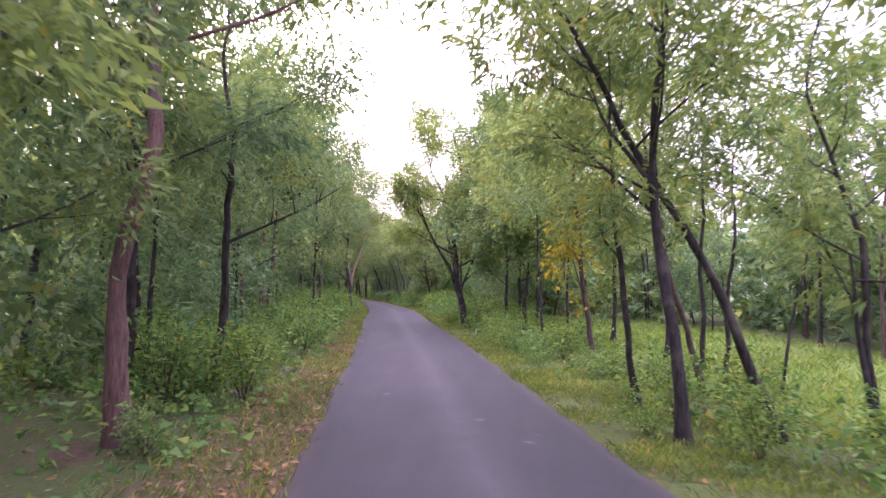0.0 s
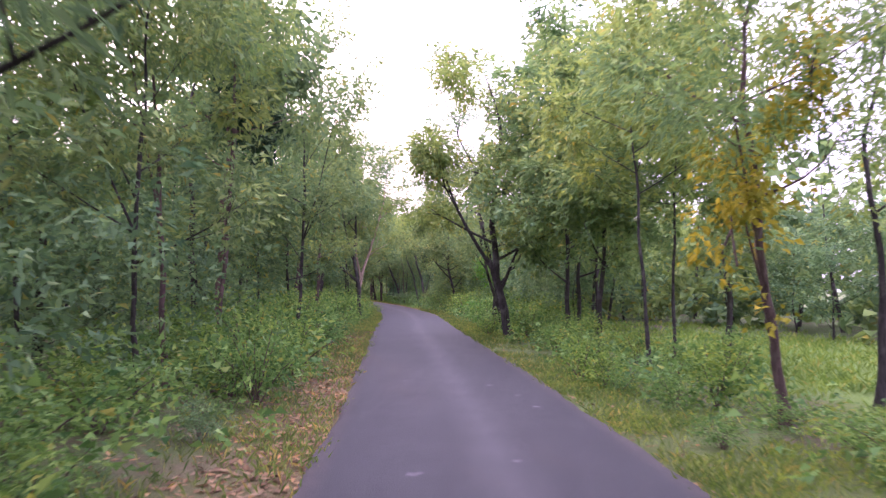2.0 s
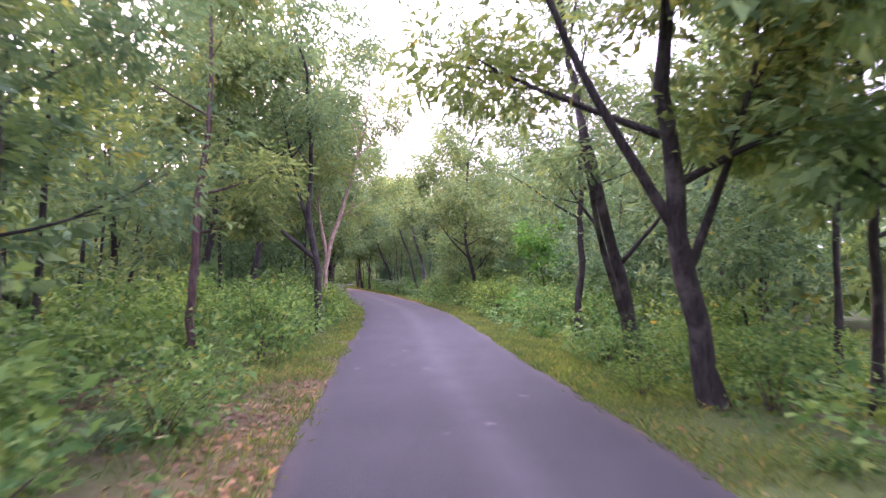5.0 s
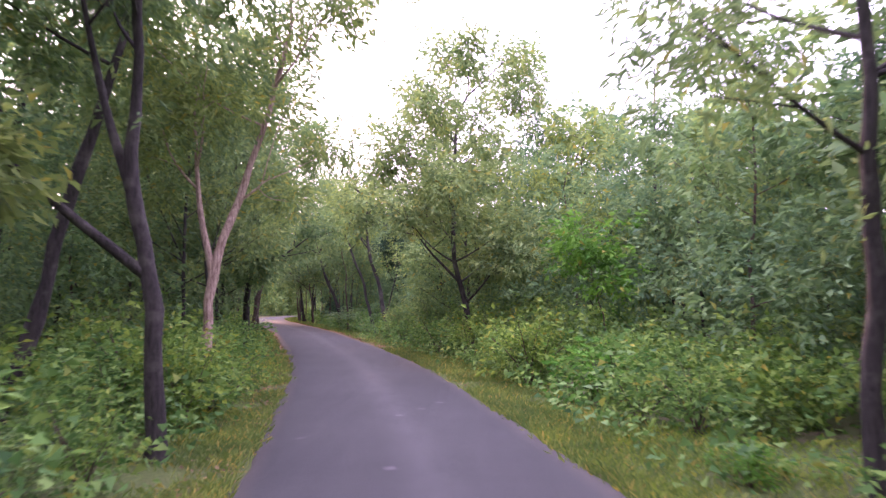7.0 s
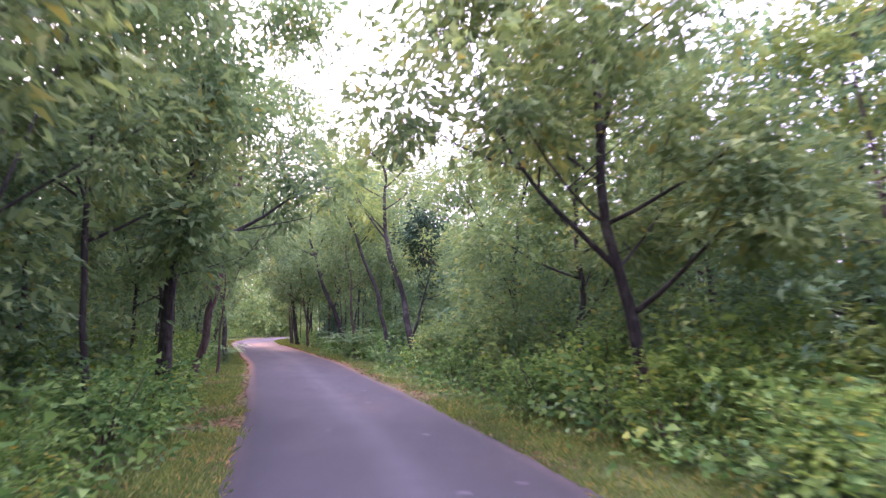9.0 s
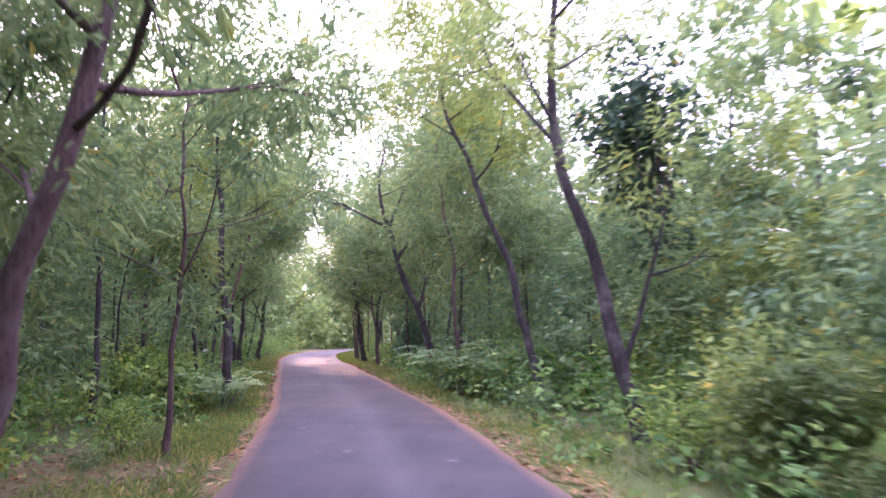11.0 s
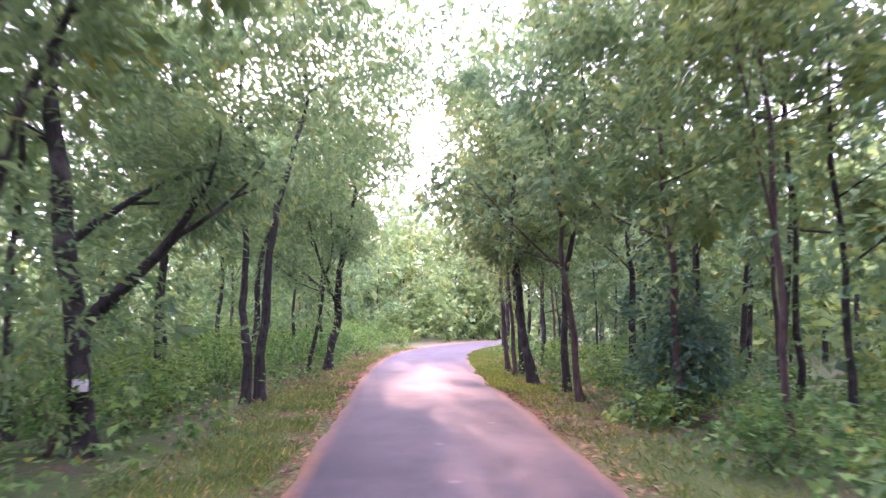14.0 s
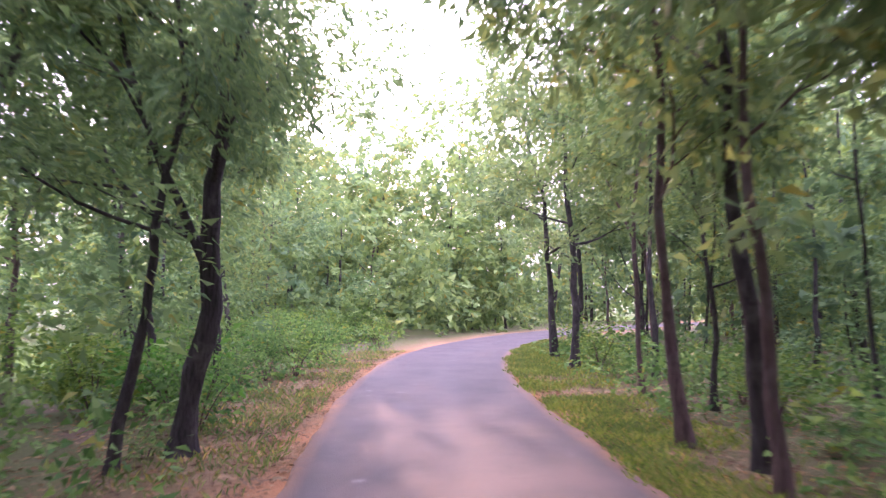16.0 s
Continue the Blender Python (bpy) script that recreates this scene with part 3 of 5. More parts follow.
roadside_tree("slender dark tree with a thin wavy trunk", (-0.52, 14.5), 9, 0.19, [(0.22, 1.26), (0.28, 2.34), (0.34, 3.51), (0.39, 4.54), (0.3, 5.1)], mats=DARK, aim=26.5, bare=0.35, reach=2.0,
              count=5000, leaf=FINE, limbs=8)
roadside_tree("thin straight dark tree in the undergrowth", (-5.6, 19.7), 9.5, 0.18, [(0.05, 2.0), (0.1, 5.0)], mats=DARK, aim=6, bare=0.31, reach=1.9, count=3600, leaf=FINE)
CREEPER_TREE = roadside_tree("tree with reddish trunk overgrown by a dark climber", (-4.3, 27.6), 10, 0.24, [(-0.1, 1.5), (0.1, 4.0), (0.3, 6.5)], mats=(BARK_RED, LEAF_MID), aim=6.5,
                             bare=0.35, reach=2.2, count=10500, leaf=(0.19, 0.066), coarse=True)
roadside_tree("stout dark tree standing in bushes", (-6.6, 31.0), 11, 0.3, [(-0.1, 2.0), (-0.2, 5.0)], mats=DARK_D, aim=7, bare=0.27, reach=2.5, count=10500, leaf=(0.19, 0.066), coarse=True)
# first stretch, right
roadside_tree("forked dark tree leaning over the verge", (6.42, 12.16), 10, 0.2, [(-0.17, 1.17), (-0.27, 2.11), (-0.48, 3.58), (-0.43, 4.52), (-0.28, 5.19)], mats=DARK_Y, aim=5.5,
              bare=0.35, reach=2.7, count=8000, leaf=FINE, limbs=9, forks=[(3.3, -1.1, 4.4, 0.6)])
roadside_tree("dark tree leaning strongly towards the road", (7.81, 12.75), 9, 0.18, [(-0.55, 1.23), (-1.06, 2.28), (-1.5, 3.12), (-1.94, 3.67)], mats=DARK_Y, aim=5.5, bare=0.39,
              reach=2.5, count=6500, leaf=FINE, limbs=8)
roadside_tree("thin dark tree at the edge of the meadow", (6.33, 14.79), 8.5, 0.15, [(-0.22, 1.33), (-0.3, 2.38), (-0.45, 3.35)], mats=DARK_Y, aim=5.5, bare=0.33, reach=2.0,
              count=5500, leaf=FINE, limbs=8)
GOLD_TREE = roadside_tree("leaning brown tree with a golden-yellow spray of leaves", (6.5, 21.9), 9, 0.19, [(-0.19, 1.2), (-0.32, 2.05), (-0.5, 3.6)], mats=BROWN_Y, aim=6.4, bare=0.35,
                          reach=2.6, count=6500, leaf=FINE, limbs=9)
roadside_tree("slender dark tree beside the meadow", (8.74, 24.21), 9.5, 0.19, [(0.14, 1.34), (0.02, 2.91), (-0.06, 4.7)], mats=DARK_Y, aim=6.4, bare=0.39, reach=2.2, count=4500, leaf=FINE)
roadside_tree("slender young tree with a full yellow-green crown", (5.43, 26.46), 8.5, 0.12, [(-0.1, 1.04), (-0.15, 2.5)], mats=DARK_Y, aim=7, bare=0.42, reach=2.5, count=6000, leaf=(0.19, 0.068), coarse=True, limbs=12)
roadside_tree("slender young tree with a full yellow-green crown", (6.3, 28.84), 9, 0.12, [(0.05, 1.33), (0.0, 3.0)], mats=DARK_Y, aim=7, bare=0.42, reach=2.5, count=6000, leaf=(0.19, 0.068), coarse=True, limbs=12)
roadside_tree("leafy tree with two thin stems at the meadow's edge", (9.1, 13.2), 8, 0.14, [(0.0, 1.0), (-0.08, 2.2), (-0.2, 3.4)], mats=DARK_Y, aim=5.5, bare=0.33, reach=2.3, count=4600, leaf=(0.19, 0.06), limbs=11, forks=[(0.25, -0.35, 2.6, 0.85)])
roadside_tree("thin dark stem leaning in a cluster by the meadow", (8.0, 17.0), 8, 0.17, [(-0.32, 0.95), (-0.72, 2.1), (-0.95, 3.2), (-1.15, 4.4)], mats=BROWN_Y, aim=5.5, bare=0.45, reach=1.9, count=1300, leaf=FINE)
roadside_tree("thin upright dark stem in a cluster by the meadow", (8.45, 17.7), 7.5, 0.13, [(0.04, 1.4), (0.2, 3.0), (0.24, 4.6)], mats=DARK_Y, aim=5.5, bare=0.5, reach=1.5, count=700, leaf=FINE)
roadside_tree("thin upright dark stem in a cluster by the meadow", (8.15, 18.1), 8, 0.14, [(0.02, 1.5), (-0.05, 3.2), (0.05, 5.0)], mats=DARK_Y, aim=5.5, bare=0.48, reach=1.6, count=900, leaf=FINE)
roadside_tree("thin leaning sapling by the meadow", (9.6, 18.0), 7, 0.09, [(0.22, 1.4), (0.5, 3.0), (0.6, 4.4)], mats=DARK_Y, aim=5.5, bare=0.5, reach=1.4, count=600, leaf=FINE)
roadside_tree("dark straight tree beside the meadow", (8.32, 31.77), 9, 0.22, [(0.05, 1.48), (0.1, 4.0)], mats=DARK_Y, aim=7, bare=0.31, reach=2.2, count=9300, leaf=(0.19, 0.066), coarse=True)
roadside_tree("straight dark tree with rising limbs", (4.9, 31.6), 9.5, 0.2, [(0.0, 1.9), (0.1, 2.7), (0.25, 4.2)], mats=DARK_Y, aim=7, bare=0.26, reach=2.5, count=14000, leaf=(0.19, 0.066), coarse=True, limbs=9,
              forks=[(2.7, -0.7, 4.6, 0.6)])
roadside_tree("spreading dark tree with several rising stems", (2.3, 36.6), 11, 0.38, [(-0.3, 1.2), (-0.5, 2.1), (-0.6, 4.5)], mats=DARK_Y, aim=7, bare=0.27, reach=2.9, count=19800, leaf=(0.19, 0.066), coarse=True, limbs=10,
              forks=[(2.0, -2.6, 6.3, 0.6), (1.7, 0.9, 5.0, 0.5)])
for spot, h in (((4.7, 37.8), 12.0), ((5.7, 41.4), 12.5), ((4.1, 34.2), 10.5)):
    roadside_tree("tall tree with a full yellow-green crown", spot, h, 0.2, [(0.1, 1.8), (0.0, 4.5)], mats=DARK_Y, aim=7, bare=0.24, reach=2.9, count=10500, leaf=(0.235, 0.09), coarse=True, limbs=15)
# second stretch, left
roadside_tree("dark forked tree with three bare stems", (-5.48, 46.55), 10, 0.27, [(-0.01, 0.64), (-0.14, 1.98), (-0.31, 2.74), (-0.3, 4.02), (-0.4, 5.6)], mats=DARK, aim=20.6, bare=0.43, reach=2.4, count=7500, leaf=FINE,
              limbs=8, forks=[(1.9, -2.25, 4.25, 0.75), (2.6, -0.95, 5.6, 0.75)])
roadside_tree("pale-barked tree forking into two bare stems", (-6.6, 50.8), 10.5, 0.25, [(0.05, 1.0), (0.09, 1.8), (0.12, 2.45), (0.29, 3.0), (0.52, 3.58), (0.82, 4.4), (1.1, 5.4)], mats=(BARK_PALE, LEAF_MID), aim=28.4, bare=0.45, reach=2.6,
              count=9000, leaf=FINE, limbs=8, forks=[(2.3, -0.22, 4.9, 0.8), (3.4, 1.0, 4.0, 0.45)])
roadside_tree("dark tree leaning to the road among bushes", (-8.62, 48.5), 10, 0.34, [(0.42, 1.35), (0.7, 3.0), (1.06, 4.3), (1.33, 5.76), (1.7, 7.5)], mats=DARK_D, aim=29.6, bare=0.5, reach=2.3, count=5500, leaf=(0.19, 0.066), coarse=True)
roadside_tree("stout dark tree with a forked leaning trunk", (-9.05, 46.65), 10.5, 0.34, [(0.12, 1.04), (0.3, 2.45), (0.5, 3.9), (0.7, 5.3), (0.9, 6.6)], mats=DARK, aim=36.7, bare=0.5, reach=2.4, count=5500, leaf=(0.19, 0.066), coarse=True, limbs=8, forks=[(4.6, -0.6, 6.4, 0.5)])
roadside_tree("slender dark tree behind a stouter one", (-9.8, 50.0), 9, 0.2, [(0.0, 1.3), (-0.1, 3.0), (-0.3, 5.0)], mats=DARK, aim=30, bare=0.5, reach=2.2, count=3900, leaf=(0.19, 0.066), coarse=True)
roadside_tree("brown tree with a leaning trunk in the undergrowth", (-8.24, 44.5), 10.5, 0.26, [(0.1, 1.97), (0.19, 3.45)], mats=BROWN, aim=5, bare=0.31, reach=2.2, count=11600, leaf=(0.19, 0.066), coarse=True)
roadside_tree("brown tree at the verge above fallen leaves", (-5.2, 38.4), 9.5, 0.18, [(-0.1, 1.2), (0.0, 2.51)], mats=BROWN, aim=5, bare=0.31, reach=2.1, count=5500, leaf=FINE)
roadside_tree("tall dark tree deep in the wood", (-11.5, 52.5), 12, 0.34, [(-0.1, 2.4), (0.4, 5.2), (0.8, 8.0)], mats=DARK_D, aim=4, bare=0.31, reach=2.5, count=10500, leaf=(0.19, 0.066), coarse=True)
roadside_tree("dark leafy tree shading the bend", (-9.6, 62.5), 10, 0.34, [(0.08, 1.6), (0.2, 4.0)], mats=DARK_D, aim=3, bare=0.20, reach=2.7, count=15100, leaf=(0.19, 0.066), coarse=True, limbs=10)
# second stretch, right
roadside_tree("stout dark tree with twin stems leaning over the road", (2.03, 40.4), 10.5, 0.32, [(-0.3, 1.18), (-0.53, 2.18), (-0.71, 3.01), (-1.07, 4.07)], mats=DARK, aim=5, bare=0.45, reach=2.6, count=6200,
              leaf=FINE, limbs=8, forks=[(0.7, -1.15, 3.9, 0.6), (1.9, 0.85, 3.6, 0.4)])
roadside_tree("single dark tree with a kinked bare trunk", (1.34, 45.1), 9.5, 0.24, [(0.02, 1.43), (0.09, 2.65), (0.02, 3.67), (0.09, 5.24)], mats=DARK, aim=4, bare=0.37, reach=2.7, count=6500, leaf=FINE, limbs=8,
              forks=[(3.8, 1.4, 4.9, 0.5)])
BRIGHT_TREE = roadside_tree("young tree with bright fresh-green leaves", (0.9, 54.4), 3.7, 0.06, [(-0.1, 1.2), (-0.45, 2.4)], mats=(BARK_BROWN, LEAF_BRIGHT), aim=3, bare=0.45, reach=0.85, count=1300, leaf=(0.16, 0.085), limbs=7)
roadside_tree("spreading tree standing in dense bushes", (-1.9, 60.0), 11.2, 0.24, [(-0.2, 1.6), (-0.7, 3.2), (-0.5, 6.0)], mats=DARK, aim=3, bare=0.16, reach=3.3, count=21000, leaf=(0.19, 0.07), coarse=True, limbs=16,
              forks=[(2.3, -2.0, 4.4, 0.6)])
for spot, h in (((1.7, 61.5), 8.2), ((3.9, 57.5), 7.4), ((5.6, 52.5), 6.4), ((1.0, 66.5), 9.0), ((-2.2, 64.6), 8.5), ((4.6, 63.5), 8.2)):
    roadside_tree("full-crowned green tree rising behind bushes", spot, h, 0.2, [(0.1, 1.8), (0.0, 4.0)], group="trees behind the bushes", mats=DARK_D if h != 7.4 else DARK, aim=3, bare=0.16, reach=2.7, count=10000, leaf=(0.19, 0.07), coarse=True, limbs=14)
# third stretch, right
roadside_tree("dark tree forking high above the bushes", (-3.2, 68.2), 8, 0.19, [(0.02, 1.5), (0.0, 3.1), (0.1, 4.0)], mats=DARK_D, aim=4, bare=0.27, reach=2.5, count=7000, leaf=FINE, limbs=9, forks=[(3.1, -1.2, 4.8, 0.7)])
VINE_TREE = roadside_tree("leaning dark tree carrying a dark clump of climber", (-5.94, 74.17), 9.5, 0.31, [(-0.3, 1.05), (-0.47, 2.0), (-0.63, 2.67), (-0.85, 3.6), (-1.08, 4.35), (-1.22, 5.0)], mats=DARK_Y, aim=-11.9, bare=0.5, reach=2.3,
                          count=5500, leaf=FINE, limbs=8, forks=[(4.3, -2.4, 6.4, 0.5), (0.9, 0.35, 3.4, 0.42)])
roadside_tree("dark tree with a long trunk leaning over the road", (-7.3, 78.2), 9.5, 0.25, [(-0.26, 1.26), (-0.46, 2.13), (-0.6, 2.74), (-0.83, 3.31), (-1.09, 4.04), (-1.34, 4.73), (-1.6, 5.4), (-2.2, 6.5)], mats=DARK_Y, aim=-3,
              bare=0.5, reach=2.4, count=7000, leaf=FINE, limbs=8)
roadside_tree("black-barked tree bending to the road and forking", (-10.72, 86.85), 10, 0.33, [(-0.06, 1.2), (-0.62, 2.5), (-0.95, 3.3), (-1.2, 4.16), (-1.5, 5.25), (-1.8, 7.0)], mats=DARK, aim=6, bare=0.6, reach=2.3, count=5000,
              leaf=FINE, limbs=6, forks=[(4.0, -0.3, 5.9, 0.85), (5.0, -3.1, 6.0, 0.85), (5.1, -1.0, 6.8, 0.85), (2.4, -0.25, 3.7, 0.5)])
roadside_tree("slender pale-brown tree above the bushes", (-9.3, 81.6), 9, 0.15, [(-0.1, 1.4), (-0.2, 2.6), (-0.3, 4.0)], mats=BROWN, aim=16, bare=0.35, reach=2.0, count=5000, leaf=FINE)
for spot, h, g, bend in (((-16.5, 101.3), 10, 0.22, [(-0.32, 1.53), (-0.47, 2.93), (-0.57, 4.24)]), ((-17.35, 104.4), 10.5, 0.2, [(-0.13, 1.48), (-0.21, 3.07)]),
                         ((-15.5, 99.9), 9.5, 0.17, [(-0.09, 1.56), (-0.07, 2.76)]), ((-15.0, 98.0), 9, 0.15, [(-0.13, 1.12), (-0.23, 1.95)]),
                         ((-14.1, 103.6), 10, 0.22, [(-0.02, 1.74), (-0.09, 3.33)]), ((-18.0, 105.5), 9.5, 0.16, [(-0.21, 1.43), (-0.26, 2.48)]),
                         ((-17.4, 103.4), 9, 0.13, [(-0.13, 1.48), (-0.14, 2.56), (-0.3, 4.24)]), ((-20.7, 117.7), 10, 0.22, [(-0.14, 2.46), (-0.2, 4.43)]),
                         ((-19.9, 114.2), 10, 0.2, [(0.1, 2.2), (-0.1, 4.4)]), ((-13.2, 95.6), 9, 0.16, [(0.05, 1.6), (-0.1, 3.2)]), ((-20.3, 121.5), 10, 0.2, [(0.2, 2.3), (0.0, 4.4)])):
    roadside_tree("slender dark trunk in a row beside the road", spot, h, g * 1.25, bend, group="row of slender trees", mats=DARK if g > 0.16 else BROWN, aim=16, bare=0.36, reach=2.6, count=4600, leaf=(0.21, 0.075), coarse=True, limbs=8)
# third stretch, left
roadside_tree("stout brown tree leaning over the verge", (-11.36, 68.0), 10, 0.27, [(0.38, 1.01), (0.58, 2.09), (0.84, 3.55)], mats=BROWN, aim=4, bare=0.3, reach=2.9, count=13000, leaf=FINE, limbs=13)
roadside_tree("dark tree beside fallen leaves", (-13.3, 70.3), 9.5, 0.19, [(0.14, 1.1), (0.23, 2.13)], mats=DARK, aim=4, bare=0.27, reach=2.1, count=5000, leaf=FINE)
roadside_tree("thin young tree with small leaves", (-12.2, 72.6), 8.5, 0.1, [(0.08, 1.45), (0.2, 2.53)], mats=BROWN, aim=4, bare=0.32, reach=2.5, count=3400, leaf=FINE, limbs=9, forks=[(2.3, 0.9, 3.8, 0.6)])
roadside_tree("straight dark tree above the bushes", (-13.95, 78.4), 9, 0.25, [(-0.05, 1.9), (-0.1, 2.95), (-0.18, 4.2)], mats=DARK, aim=16, bare=0.31, reach=2.1, count=5500, leaf=FINE)
roadside_tree("pale-brown trunk leaning towards the road over grass", (-17.9, 86.2), 8.5, 0.19, [(0.3, 1.5), (0.55, 2.4), (0.8, 3.6), (0.95, 4.6)], mats=(BARK_RED, LEAF_MID), aim=-16, bare=0.48, reach=2.1, count=4500, leaf=FINE)
roadside_tree("slender tree at the grassy verge", (-18.5, 87.0), 9, 0.17, [(0.16, 1.89), (0.24, 2.72)], mats=DARK, aim=17, bare=0.42, reach=2.1, count=6000, leaf=(0.19, 0.066), coarse=True)
SIGN_TREE = roadside_tree("thick dark tree with a forked limb and a small plate", (-20.2, 90.2), 9.5, 0.44, [(-0.1, 1.1), (-0.3, 2.2), (-0.6, 3.6)], mats=DARK, aim=17, bare=0.27, reach=2.5, count=5500, leaf=FINE,
                          forks=[(1.4, 1.3, 3.2, 0.7)])
roadside_tree("slender black wavy trunk, one of two rising together", (-21.5, 95.85), 10, 0.24, [(0.03, 0.8), (-0.06, 1.7), (0.0, 3.0), (-0.12, 4.6)], mats=DARK, aim=16, bare=0.54, reach=2.1, count=3200, leaf=FINE, limbs=6)
roadside_tree("black wavy trunk, one of two rising together", (-21.33, 96.1), 10, 0.27, [(-0.02, 0.8), (0.1, 1.7), (0.06, 3.0), (0.4, 4.8)], mats=DARK, aim=16, bare=0.54, reach=2.2, count=3400, leaf=FINE, limbs=6)
roadside_tree("stout dark tree leaning over the road's bend", (-23.6, 103.9), 10, 0.36, [(0.23, 1.77), (0.4, 4.03), (0.77, 5.44)], mats=DARK, aim=15, bare=0.30, reach=2.6, count=7000, leaf=FINE, limbs=9, forks=[(2.2, -0.6, 5.0, 0.5)])
roadside_tree("thin leaning tree beside a stouter one", (-23.9, 103.1), 8, 0.16, [(0.38, 1.9), (0.67, 3.6)], mats=DARK, aim=15, bare=0.31, reach=1.9, count=3800, leaf=FINE)
roadside_tree("dark tree with a wavy trunk before an open clearing", (-25.6, 102.6), 9.5, 0.3, [(0.12, 1.0), (0.26, 1.8), (0.06, 2.8), (0.36, 4.2)], mats=DARK, aim=16, bare=0.45, reach=2.1, count=3600, leaf=FINE)
for spot, g in (((-23.0, 95.3), 0.13), ((-22.6, 94.6), 0.2), ((-27.0, 108.0), 0.2), ((-28.0, 104.5), 0.24), ((-26.6, 109.5), 0.2), ((-25.6, 98.5), 0.18), ((-22.0, 90.8), 0.2)):
    roadside_tree("slender dark tree before an open clearing", spot, 8.5, g, [(-0.1, 2.0), (0.0, 4.0)], mats=DARK, aim=16, bare=0.44, reach=2.0, count=4700, leaf=(0.19, 0.066), coarse=True)


def climber(label, place, radius, height, count, seed, mat=LEAF_DARK):
    """A dense dark clump of creeper hanging in a tree."""
    rng = np.random.default_rng(seed)
    spots = rng.normal(0, 1, (16, 3)) * np.array([radius * 0.4, radius * 0.4, height * 0.38])
    v, f = leaves(spots, np.full(16, radius * 0.38), count, 0.13, 0.085, rng, 0.6, 1.0)
    ob = new("climber")
    ob.location = place
    put("foliage", mesh_of("foliage", v, f), mat, ob)
    for k in range(3):
        a, b = rng.normal(0, 0.3, 3) * radius, rng.normal(0, 0.3, 3) * radius
        line = curve_through([a - np.array([0, 0, height * 0.55]), rng.normal(0, 0.25, 3) * radius, b + np.array([0, 0, height * 0.4])], 7, rng, 0.02)
        v, f = tube(line, np.linspace(0.02, 0.008, 7), 5)
        put("stem", mesh_of("stem", v, f, True), BARK_BROWN, ob)
    return tagged(ob, label, "climbing plant")


climber("dense dark-green climber hanging in a tree crown", (-3.75, 27.8, 6.4), 0.8, 1.9, 3200, 5)
climber("dark-green clump of climber on a leaning tree", (-5.9, 74.2, 4.15), 0.75, 1.3, 3000, 6)
climber("dark-green climber round slender trunks", (-12.9, 96.2, 1.35), 1.0, 2.3, 3400, 7, LEAF_CREEPER)
climber("golden-yellow spray of old leaves in a tree crown", (5.85, 21.6, 3.0), 0.7, 1.7, 800, 8, LEAF_GOLD)
climber("golden spray of leaves at a tree's edge", (6.6, 21.2, 4.6), 0.45, 0.8, 330, 9, LEAF_GOLD)

# ---- the wood behind: a few kinds of tree, copied ----
def kind_of_tree(label, height, girth, bare, reach, count, leaf, mats, seed, limbs=6, forks=()):
    ob = build_tree("tree", (0, 0), height, girth, [(0.1, height * 0.2), (0.0, height * 0.45)], forks=forks, bare=bare, reach=reach, count=count, leaf=leaf, mats=mats, seed=seed, limbs=limbs, coarse=True)
    return tagged(ob, label, "tree", "trees of the wood")


